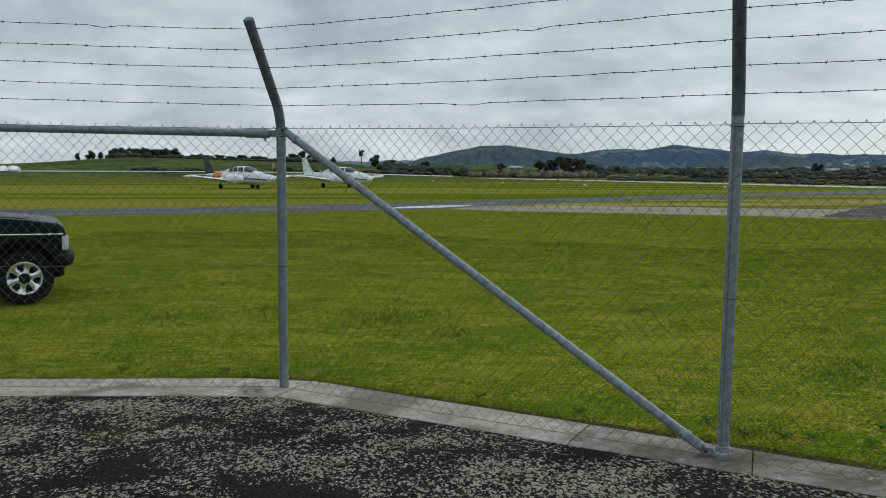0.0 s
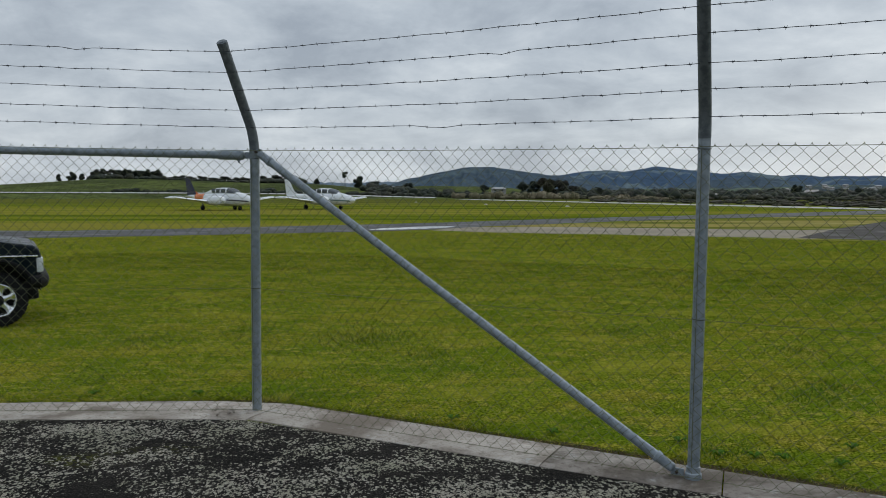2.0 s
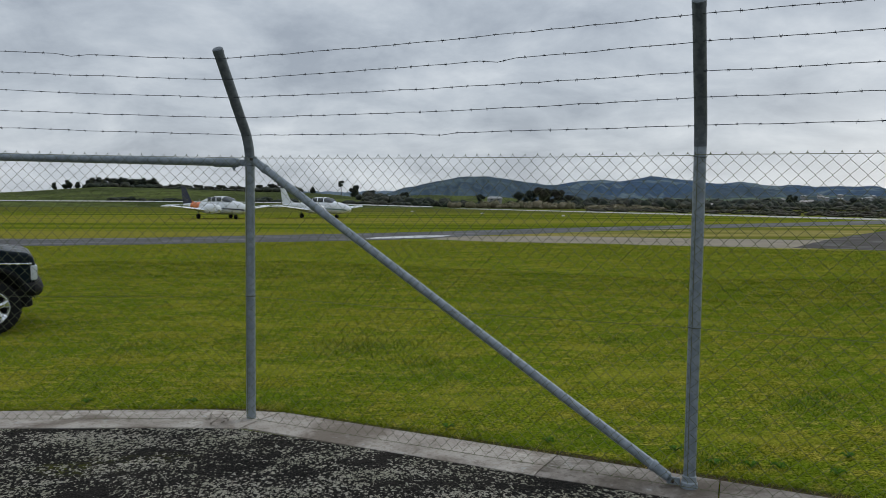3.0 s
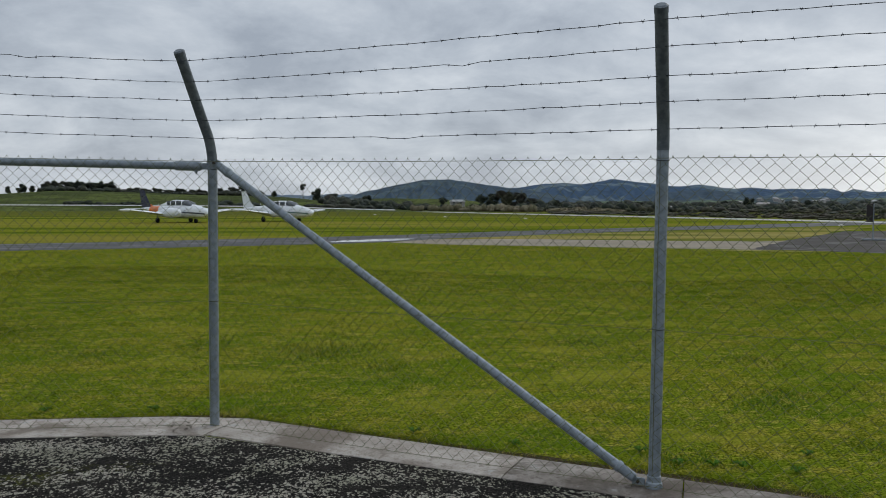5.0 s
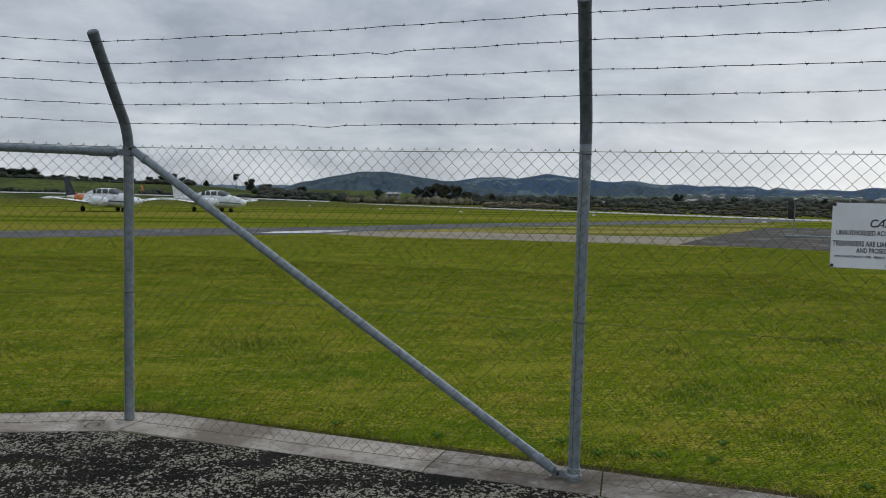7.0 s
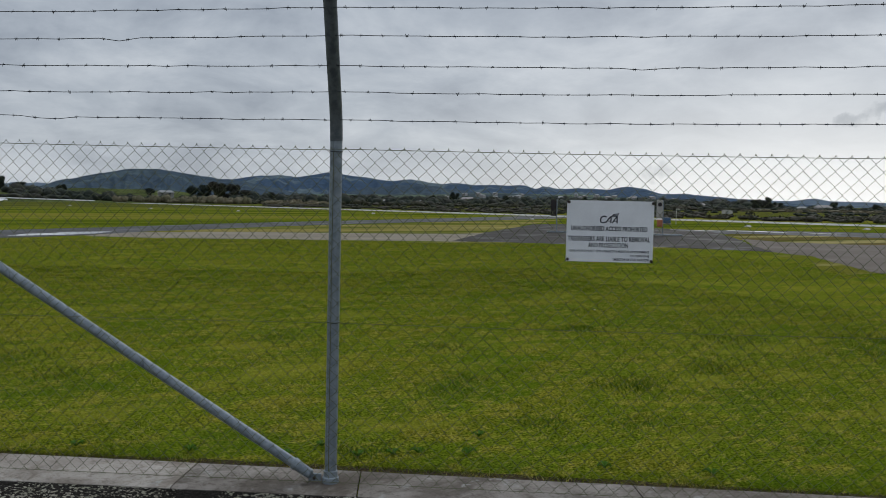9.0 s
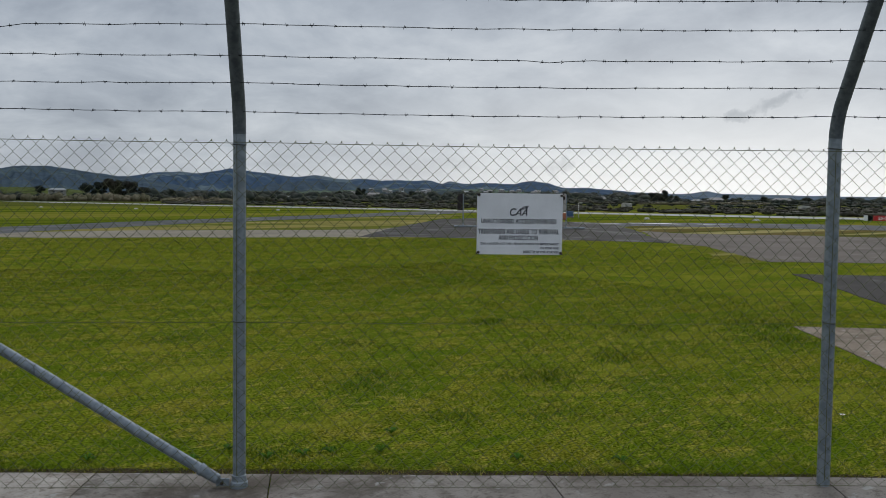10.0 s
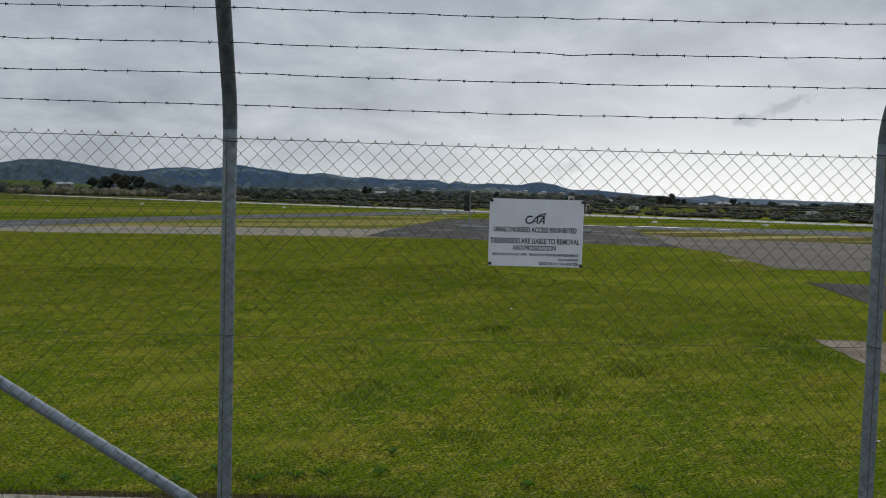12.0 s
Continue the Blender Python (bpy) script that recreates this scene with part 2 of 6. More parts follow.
def make_asphalt():
    """Old chip seal: dark stones, mossy hollows and crusts of pale lichen in drifts."""
    k = Mat("lichened_asphalt", rough=0.95, spec=0.06)
    at = k.where()
    bent = k.nodes.new("ShaderNodeVectorMath")
    bent.operation = "MULTIPLY_ADD"
    warp = k.nodes.new("ShaderNodeTexNoise")
    warp.inputs["Scale"].default_value, warp.inputs["Detail"].default_value = 30.0, 2.0
    k.links.new(at, warp.inputs["Vector"])
    k.links.new(warp.outputs["Color"], bent.inputs[0])
    bent.inputs[1].default_value = (0.035, 0.035, 0.0)
    k.links.new(k.where(scale=(1.15, 0.75, 1)), bent.inputs[2])
    stone = k.cells(at, 85.0)
    base = k.mix(k.step(k.noise(at, 1.2, 4), 0.35, 0.65), (0.014, 0.013, 0.012), (0.027, 0.024, 0.021))
    base = k.mix(k.step(stone, 0.10, 0.55), k.mix(0.6, base, (0.10, 0.09, 0.076)), base)
    base = k.mix(k.step(k.noise(at, 42, 4, 0.7), 0.50, 0.60, 0, 0.7), base, (0.005, 0.005, 0.004))
    base = k.mix(k.step(k.noise(at, 110, 3, 0.7), 0.60, 0.70, 0, 0.5), base, (0.13, 0.12, 0.10))
    moss = k.step(k.noise(k.where(scale=(0.6, 1.5, 1), turn=-8), 1.1, 4, 0.6, 0.5), 0.60, 0.70, 0, 0.75)
    base = k.mix(k.math("MULTIPLY", moss, k.step(k.noise(at, 35, 3), 0.44, 0.6)), base, (0.095, 0.100, 0.014))
    grow = k.noise(k.where(scale=(0.8, 1.25, 1), turn=-14), 1.7, 5, 0.66, 0.4)
    # lichen is thickest along the kerb, where no wheels pass
    edge = []
    for normal, past in ((OUT_YARD, OUT_YARD[0] * -0.424 + OUT_YARD[1] * 5.878), ((-0.088, -0.996), 0.088 * 0.424 - 0.996 * 5.878)):
        d = k.nodes.new("ShaderNodeVectorMath")
        d.operation = "DOT_PRODUCT"
        k.links.new(k.geo.outputs["Position"], d.inputs[0])
        d.inputs[1].default_value = (*normal, 0)
        edge.append(k.math("SUBTRACT", d.outputs["Value"], past))
    drift = k.math("ADD", grow, k.step(k.math("MINIMUM", edge[0], edge[1]), 0.7, 2.6, 0.025, -0.075))

    def crust(scale, lo, hi, size):
        n = k.nodes.new("ShaderNodeTexVoronoi")
        k.links.new(bent.outputs[0], n.inputs["Vector"])
        n.inputs["Scale"].default_value = scale
        pick = k.nodes.new("ShaderNodeSeparateColor")
        k.links.new(n.outputs["Color"], pick.inputs[0])
        grown = k.step(k.math("ADD", k.math("MULTIPLY", pick.outputs[0], 0.30), drift), lo, hi)
        return k.math("MULTIPLY", grown, k.step(n.outputs["Distance"], size, size - 0.16))

    lichen = k.math("MAXIMUM", crust(42.0, 0.705, 0.735, 0.60), crust(75.0, 0.685, 0.725, 0.56))
    crumb = k.noise(at, 120.0, 3, 0.6, 0.6)
    lichen = k.math("MULTIPLY", lichen, k.step(crumb, 0.34, 0.46))
    pale = k.mix(k.step(k.noise(at, 2.6, 2), 0.4, 0.62), (0.56, 0.525, 0.44), (0.46, 0.445, 0.345))
    pale = k.mix(k.step(k.noise(at, 60, 3), 0.45, 0.62, 0, 0.45), pale, (0.22, 0.215, 0.165))
    k.colour(k.mix(lichen, base, pale)).bump(k.math("ADD", k.math("MULTIPLY", lichen, 0.5), k.math("ADD", stone, crumb)), 1.0, 0.014)
    return k.m


def make_tarmac(name, a, b, wet=0.0):
    k = Mat(name, rough=0.85, spec=0.10)
    at = k.where()
    n = k.noise(at, 0.35, 6, 0.65)
    c = k.mix(k.step(n, 0.3, 0.7), a, b)
    c = k.mix(k.step(k.noise(k.where(scale=(0.25, 1.6, 1), turn=40), 1.2, 5, 0.7), 0.5, 0.75, 0, 0.5), c, tuple(x * 1.5 for x in b))
    k.colour(c).bump(k.noise(at, 60, 3), 0.3, 0.01)
    if wet:
        k.rough(k.step(k.noise(at, 0.5, 4), 0.5, 0.62, 0.75, 0.75 - wet))
    return k.m


def make_concrete(name, a, b, stain=(0.11, 0.10, 0.09)):
    k = Mat(name, rough=0.9, spec=0.1)
    at = k.where()
    c = k.mix(k.step(k.noise(at, 2.3, 6, 0.65), 0.3, 0.7), a, b)
    c = k.mix(k.step(k.noise(at, 1.5, 6, 0.65, 0.5), 0.44, 0.62, 0, 0.8), c, stain)
    c = k.mix(k.step(k.noise(at, 20, 5, 0.75), 0.50, 0.66, 0, 0.6), c, stain)
    c = k.mix(k.step(k.noise(k.where(scale=(1, 1, 1)), 9, 3), 0.62, 0.70, 0, 0.6), c, (0.50, 0.50, 0.47))
    c = k.mix(k.step(k.noise(at, 70, 4, 0.75), 0.52, 0.66, 0, 0.4), c, tuple(x * 0.7 for x in stain))
    c = k.mix(k.step(k.noise(at, 0.55, 4, 0.6, 0.4), 0.45, 0.62, 0, 0.35), c, stain)
    k.colour(c).bump(k.noise(at, 55, 5, 0.7), 0.7, 0.009)
    return k.m


def make_galvanised(name, a=(0.20, 0.235, 0.265), b=(0.30, 0.34, 0.37), metal=0.35, spec=0.35):
    k = Mat(name, rough=0.5, metal=metal, spec=spec)
    at = k.where(False)
    spangle = k.noise(at, 26, 4, 0.6)
    run = k.noise(k.where(False, (28, 28, 2.2)), 1.0, 5, 0.7)
    c = k.mix(k.step(spangle, 0.35, 0.65), a, b)
    c = k.mix(k.step(run, 0.56, 0.72, 0, 0.6), c, (0.09, 0.105, 0.12))
    k.colour(c).rough(k.step(spangle, 0.3, 0.7, 0.42, 0.62)).bump(run, 0.15, 0.002)
    return k.m


def make_plain(name, c, rough=0.5, metal=0.0, vary=0.12, scale=6.0, spec=0.5):
    k = Mat(name, rough=rough, metal=metal, spec=spec)
    n = k.noise(k.where(False), scale, 5, 0.65)
    dark = tuple(x * (1 - vary) for x in c)
    lite = tuple(min(1, x * (1 + vary)) for x in c)
    k.colour(k.mix(k.step(n, 0.3, 0.7), dark, lite))
    k.rough(k.step(k.noise(k.where(False), scale * 3, 3), 0.3, 0.7, max(0.02, rough - 0.06), min(1, rough + 0.08)))
    return k.m


def make_leaves(name, a, b, c):
    k = Mat(name, rough=0.75, spec=0.2)
    col = k.mix(k.island(), a, b)
    col = k.mix(k.step(k.noise(k.where(), 0.06, 4), 0.45, 0.65), col, c)
    k.colour(col)
    return k.m


def make_hillside(name, wood, pasture, share, scale):
    k = Mat(name, rough=0.95, spec=0.05)
    at = k.where()
    n = k.noise(at, scale, 7, 0.62, 0.3)
    c = k.mix(k.step(n, share - 0.03, share + 0.04), wood, pasture)
    c = k.mix(k.step(k.noise(at, scale * 7, 5, 0.7), 0.42, 0.66, 0.0, 0.7), c, tuple(x * 0.5 for x in wood))
    k.colour(c).bump(k.noise(at, scale * 4, 6, 0.65), 0.7, 10.0)
    return k.m


def make_dry_turf(name, straw, green):
    """Thin winter grass in mown lines, straw and olive."""
    k = Mat(name, rough=1.0, spec=0.0)
    rows = k.noise(k.where(scale=(0.02, 0.30, 1), turn=28), 1.0, 4, 0.6, 0.3)
    c = k.mix(k.step(rows, 0.42, 0.58), green, straw)
    c = k.mix(k.step(k.noise(k.where(scale=(0.03, 0.4, 1), turn=33), 1.0, 4, 0.6), 0.54, 0.62, 0, 0.8), c, (0.40, 0.345, 0.150))
    c = k.mix(k.step(k.noise(k.where(scale=(0.5, 1.5, 1), turn=28), 1.3, 4, 0.65), 0.5, 0.66, 0, 0.5), c, (0.070, 0.085, 0.014))
    k.colour(c)
    return k.m


DRY_TURF = make_dry_turf("dry_turf", (0.285, 0.240, 0.080), (0.125, 0.138, 0.022))
BROWN_TURF = make_dry_turf("brown_turf", (0.165, 0.125, 0.048), (0.105, 0.108, 0.024))
EDGE_TURF = make_dry_turf("thin_edge_turf", (0.165, 0.160, 0.026), (0.125, 0.155, 0.012))
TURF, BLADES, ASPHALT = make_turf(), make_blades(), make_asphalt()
TAXI = make_tarmac("taxiway_asphalt", (0.072, 0.071, 0.072), (0.103, 0.101, 0.102), 0.2)
TAXI_TAN = make_tarmac("worn_taxiway", (0.225, 0.192, 0.145), (0.30, 0.262, 0.20))
APRON_DARK = make_tarmac("dark_apron", (0.028, 0.024, 0.021), (0.047, 0.041, 0.036), 0.2)
APRON_PALE = make_tarmac("pale_apron", (0.130, 0.108, 0.089), (0.195, 0.164, 0.137))
RUNWAY = make_tarmac("runway_surface", (0.38, 0.37, 0.35), (0.50, 0.49, 0.465))
KERB = make_concrete("kerb_concrete", (0.40, 0.36, 0.315), (0.58, 0.53, 0.47), (0.17, 0.138, 0.108))
KERB_OLD = make_concrete("old_kerb_concrete", (0.27, 0.240, 0.210), (0.40, 0.365, 0.325), (0.105, 0.086, 0.068))
PAD = make_concrete("pad_concrete", (0.28, 0.225, 0.17), (0.36, 0.29, 0.225), (0.18, 0.14, 0.10))
GALV = make_galvanised("galvanised_steel")
# a darker grey for the cranked arms and their caps
GALV_DARK = make_galvanised("dark_arm_steel", (0.105, 0.122, 0.135), (0.175, 0.196, 0.212))
WIRE = make_galvanised("fence_wire", (0.115, 0.126, 0.066), (0.160, 0.172, 0.100), 0.0, 0.08)
BARB = make_galvanised("barbed_wire_steel", (0.03, 0.034, 0.04), (0.06, 0.064, 0.072))
SIGN_WHITE = make_plain("sign_white", (0.86, 0.87, 0.89), 0.45, vary=0.05)
INK = make_plain("sign_ink", (0.03, 0.035, 0.05), 0.6)
RUST = make_plain("rusty_bolt", (0.05, 0.035, 0.03), 0.7, 0.3, 0.4, 40)
WHITE_PAINT = make_plain("aircraft_white", (0.75, 0.77, 0.79), 0.3, vary=0.05, scale=1.5)
NAVY = make_plain("aircraft_navy", (0.012, 0.016, 0.045), 0.3)
ORANGE = make_plain("aircraft_orange", (0.75, 0.20, 0.05), 0.35, vary=0.3, scale=3)
GREY_GREEN = make_plain("aircraft_stripe", (0.10, 0.17, 0.16), 0.35)
GLASS_DARK = make_plain("tinted_glass", (0.05, 0.06, 0.07), 0.06, vary=0.05, spec=0.8)
RUBBER = make_plain("rubber", (0.012, 0.012, 0.013), 0.9, vary=0.25, scale=14, spec=0.15)
CAR_PAINT = make_plain("car_paint", (0.007, 0.012, 0.016), 0.30, vary=0.1, scale=2, spec=0.08)
CAR_GREY = make_plain("car_lower_grey", (0.03, 0.032, 0.035), 0.5)
BLACK_PLASTIC = make_plain("black_plastic", (0.008, 0.008, 0.009), 0.65, spec=0.15)
CHROME = make_plain("chrome_alloy", (0.72, 0.73, 0.75), 0.22, 0.85, 0.08)
LAMP_GLASS = make_plain("lamp_lens", (0.55, 0.58, 0.60), 0.12, vary=0.15, scale=30)
DARK_BOX = make_plain("dark_lamp_housing", (0.022, 0.016, 0.016), 0.6)
WHITE_BOX = make_plain("white_lamp_housing", (0.48, 0.46, 0.42), 0.5)
ORANGE_BOX = make_plain("faded_orange", (0.42, 0.15, 0.07), 0.6, vary=0.25)
RED_SIGN = make_plain("holding_sign_red", (0.55, 0.02, 0.025), 0.4)
BLUE_BOX = make_plain("blue_cabinet", (0.05, 0.10, 0.20), 0.45)
HOUSE_WALL = make_plain("house_wall", (0.34, 0.33, 0.31), 0.8, vary=0.15, scale=1)
HOUSE_ROOF = make_plain("house_roof", (0.30, 0.28, 0.27), 0.7, vary=0.2, scale=1)
ROOF_PALE = make_plain("pale_roof", (0.30, 0.31, 0.31), 0.6, vary=0.1, scale=1)
BARK = make_plain("bark", (0.07, 0.055, 0.045), 0.9, vary=0.4, scale=9)
SOIL = make_plain("dark_soil", (0.052, 0.038, 0.020), 0.95, vary=0.5, scale=60, spec=0.05)
WATER = Mat("standing_water", (0.10, 0.11, 0.12), 0.04, 0.0, 1.0).m
LEAF_DARK = make_leaves("dark_foliage", (0.020, 0.028, 0.021), (0.036, 0.046, 0.031), (0.042, 0.042, 0.032))
LEAF_BROWN = make_leaves("bare_scrub", (0.044, 0.040, 0.030), (0.070, 0.062, 0.043), (0.046, 0.052, 0.026))
LEAF_TAN = make_leaves("pampas_straw", (0.13, 0.112, 0.070), (0.25, 0.215, 0.140), (0.14, 0.128, 0.070))
LEAF_WEED = make_leaves("weed_leaf", (0.045, 0.130, 0.008), (0.095, 0.190, 0.012), (0.07, 0.155, 0.010))
HILL_NEAR = make_hillside("green_hill_turf", (0.072, 0.092, 0.026), (0.115, 0.142, 0.036), 0.5, 0.03)
# the blue haze of distance is put into these four hill colours
HILL_WOOD = make_hillside("hazed_wooded_hill", (0.056, 0.086, 0.116), (0.082, 0.118, 0.134), 0.52, 0.005)
HILL_FAR = make_hillside("hazed_far_range", (0.050, 0.090, 0.148), (0.128, 0.172, 0.190), 0.55, 0.0055)
HILL_MID = make_hillside("hazed_pasture_foothill", (0.050, 0.072, 0.082), (0.135, 0.180, 0.115), 0.52, 0.008)
HILL_PALE = make_hillside("hazed_distant_ridge", (0.12, 0.165, 0.215), (0.15, 0.195, 0.235), 0.5, 0.002)


# ---- building helpers ----
def mesh_of(name, verts, faces, material, smooth=False):
    me = bpy.data.meshes.new(name)
    me.from_pydata([tuple(v) for v in verts], [], [tuple(f) for f in faces])
    me.materials.append(material)
    if smooth:
        me.polygons.foreach_set("use_smooth", [True] * len(me.polygons))
    me.update()
    return me


def tri_soup(name, verts, size, material):
    """A mesh of loose faces with `size` corners each, from an array of corners."""
    n = len(verts) // size
    me = bpy.data.meshes.new(name)
    me.vertices.add(n * size)
    me.vertices.foreach_set("co", np.asarray(verts, dtype=np.float32).ravel())
    me.loops.add(n * size)
    me.loops.foreach_set("vertex_index", np.arange(n * size, dtype=np.int32))
    me.polygons.add(n)
    me.polygons.foreach_set("loop_start", np.arange(0, n * size, size, dtype=np.int32))
    me.materials.append(material)
    me.update(calc_edges=True)
    return me


def part(name, bm, material, parent=None, label="", smooth=True):
    """Links a bmesh as one mesh object, under a thing or a part."""
    me = bpy.data.meshes.new(name)
    bmesh.ops.recalc_face_normals(bm, faces=bm.faces)
    bm.to_mesh(me)
    bm.free()
    me.materials.append(material)
    if smooth:
        me.polygons.foreach_set("use_smooth", [True] * len(me.polygons))
        me.set_sharp_from_angle(angle=radians(38))
    ob = new(name, me)
    ob.parent = parent
    if label:
        tagged(ob, label)
    return ob


def thing(name, m, label, category, group="", kind=""):
    ob = new(name)
    ob.empty_display_size = 0.2
    ob.matrix_world = m
    return tagged(ob, label, category, group, kind)


def tube(bm, pts, r, sides=12, cap=True):
    """A round bar along a line of points; r is one radius or one for each point."""
    pts = [Vector(p) for p in pts]
    rs = r if isinstance(r, (list, tuple)) else [r] * len(pts)
    rings, side = [], None
    for i, p in enumerate(pts):
        a = pts[max(i - 1, 0)]
        b = pts[min(i + 1, len(pts) - 1)]
        t = (b - a).normalized()
        if side is None:
            side = t.orthogonal().normalized()
        side = (side - t * side.dot(t)).normalized()
        up = t.cross(side)
        rings.append([bm.verts.new(p + (side * math.cos(u) + up * math.sin(u)) * rs[i])
                      for u in (2 * math.pi * j / sides for j in range(sides))])
    for p, q in zip(rings, rings[1:]):
        for j in range(sides):
            bm.faces.new((p[j], p[(j + 1) % sides], q[(j + 1) % sides], q[j]))
    if cap:
        bm.faces.new(rings[0][::-1])
        bm.faces.new(rings[-1])
    return bm


def box(bm, centre, size, bevel=0.0, turn=0.0, segments=2):
    made = bmesh.ops.create_cube(bm, size=1.0)
    m = pose(*centre, 0, 0, turn) @ Matrix.Diagonal((*size, 1))
    bmesh.ops.transform(bm, matrix=m, verts=made["verts"])
    if bevel:
        edges = list({e for v in made["verts"] for e in v.link_edges})
        bmesh.ops.bevel(bm, geom=edges, offset=bevel, segments=segments, affect="EDGES", profile=0.6)
    return bm


def slab(bm, outline, z0, z1, bevel=0.0):
    """A flat plate with that outline in plan."""
    low = [bm.verts.new((x, y, z0)) for x, y in outline]
    top = [bm.verts.new((x, y, z1)) for x, y in outline]
    n = len(outline)
    f = bm.faces.new(top)
    bm.faces.new(low[::-1])
    for i in range(n):
        bm.faces.new((low[i], low[(i + 1) % n], top[(i + 1) % n], top[i]))
    if bevel:
        bmesh.ops.bevel(bm, geom=list(f.edges), offset=bevel, segments=2, affect="EDGES")
    return bm


def wobble(outline, amount, step=1.0, seed=0.0):
    """The outline, cut into steps and made uneven."""
    out = []
    for (x0, y0), (x1, y1) in zip(outline, outline[1:] + outline[:1]):
        n = max(1, int(math.hypot(x1 - x0, y1 - y0) / step))
        for i in range(n):
            x, y = x0 + (x1 - x0) * i / n, y0 + (y1 - y0) * i / n
            d = noise.noise_vector(Vector((x * 0.6 / step + seed, y * 0.6 / step, seed)))
            out.append((x + d.x * amount, y + d.y * amount))
    return out


# ---- the ground ----
K1, K2, K3 = Vector((-0.424, 5.878, 0)), Vector((2.130, 4.178, 0)), Vector((4.734, 2.386, 0))   # along the kerb
P1, P2, P3 = Vector((-0.402, 5.772, 0)), Vector((2.090, 4.062, 0)), Vector((4.648, 2.332, 0))   # the posts
ALONG = (P3 - P1).normalized()
OUT = Vector((ALONG.y, -ALONG.x, 0))           # to the side on which the camera stands
K0, K4 = K1 + Vector((-3.05, 0.27, 0)), K3 + Vector((2.52, -1.86, 0))
P0, P4 = Vector((-3.421, 6.063, 0)), Vector((7.154, 0.518, 0))
LEFT_OUT = Vector((-0.088, -0.996, 0))

bm = bmesh.new()
rings = [0.0, 3, 6, 10, 20, 40, 80, 160, 320, 700, 1500, 3000, 4800]
cols = 48
grid = [[bm.verts.new((r * math.sin(2 * math.pi * j / cols), r * math.cos(2 * math.pi * j / cols), 0)) for j in range(cols)] for r in rings[1:]]
hub = bm.verts.new((0, 0, 0))
for j in range(cols):
    bm.faces.new((hub, grid[0][(j + 1) % cols], grid[0][j]))
    for a, b in zip(grid, grid[1:]):
        bm.faces.new((a[j], a[(j + 1) % cols], b[(j + 1) % cols], b[j]))
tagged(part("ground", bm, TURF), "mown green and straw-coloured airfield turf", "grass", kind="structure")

# the sealed yard in front of the fence
FRONT = 0.262
edge = [K0 + LEFT_OUT * 0.30 - Vector((6, -0.5, 0)), K0 + LEFT_OUT * 0.30, K1 + LEFT_OUT * 0.285 + Vector((-0.2, 0, 0)),
        K1 + OUT * 0.29 + ALONG * 0.12, K2 + OUT * FRONT, K3 + OUT * FRONT, K4 + OUT * FRONT, K4 + OUT * FRONT + Vector((6, -5.2, 0))]
bm = bmesh.new()
slab(bm, [(p.x, p.y) for p in edge] + [(8, -14), (-14, -14)], -0.05, 0.006)
tagged(part("yard", bm, ASPHALT, smooth=False), "old dark asphalt covered with pale crusty lichen", "asphalt", kind="structure")


def kerb(pts_back, pts_front, seed):
    """One poured length of mowing kerb between two lines, with an uneven front."""
    bm = bmesh.new()
    rows = []
    for (a, b), (c, d) in zip(zip(pts_back, pts_back[1:]), zip(pts_front, pts_front[1:])):
        n = max(2, int((b - a).length / 0.05))
        for i in range(n + 1):
            u = i / n
            p, q = a.lerp(b, u), c.lerp(d, u)
            e = noise.noise(Vector((p.x * 3, p.y * 3, seed)))
            h = 0.012 * noise.noise(Vector((p.x * 1.3, p.y * 1.3, seed + 4)))
            w = (q - p)
            rows.append([p + Vector((0, 0, -0.08)), p + w * (0.01 + 0.02 * e) + Vector((0, 0, 0.016)),
                         p + w * 0.08 + Vector((0, 0, 0.024 + h * 0.3)), p + w * 0.55 + Vector((0, 0, 0.022 + h * 0.4)),
                         p + w * 0.93 + Vector((0, 0, 0.016 + h * 0.3)), q + w * 0.035 * e + Vector((0, 0, 0.009)), q + w * 0.03 * e + Vector((0, 0, -0.06))])
    vs = [[bm.verts.new(v) for v in r] for r in rows]
    for a, b in zip(vs, vs[1:]):
        for j in range(6):
            bm.faces.new((a[j], a[j + 1], b[j + 1], b[j]))
    bm.faces.new(vs[0])
    bm.faces.new(vs[-1][::-1])
    return bm


def kerb_run(p, q, out_p, out_q, backs, front, cuts, seed, material):
    for i, (u, v) in enumerate(zip(cuts, cuts[1:])):
        a, b = p.lerp(q, u), p.lerp(q, v)
        gap = (b - a).normalized() * 0.004
        skew = (b - a).normalized() * 0.05
        oa, ob_ = out_p.lerp(out_q, u).normalized(), out_p.lerp(out_q, v).normalized()
        k = part("kerb", kerb([a - oa * (backs[0] + (backs[1] - backs[0]) * u) + gap, b - ob_ * (backs[0] + (backs[1] - backs[0]) * v) - gap], [a + oa * front + gap + skew * (i > 0), b + ob_ * front - gap + skew * (v < 1)], seed + i), material)
        tagged(k, "weathered grey concrete mowing kerb under the fence", "kerb", "kerb lengths", "structure")


JOINT = K1 + ALONG * 2.28                      # where the paler pour meets the older, stained one
kerb_run(K0 + Vector((-3, 0.27, 0)), K1 - Vector((0.15, -0.01, 0)), LEFT_OUT, LEFT_OUT, (0.07, 0.18), 0.295, [0, 0.4, 0.97], 1.0, KERB)
kerb_run(K1 - Vector((0.32, -0.025, 0)), K1 + ALONG * 0.16, LEFT_OUT, OUT, (0.18, 0.185), 0.29, [0, 1], 9.0, KERB)
kerb_run(K1 + ALONG * 0.16, JOINT, OUT, OUT, (0.185, 0.15), 0.262, [0, 1], 3.0, KERB)
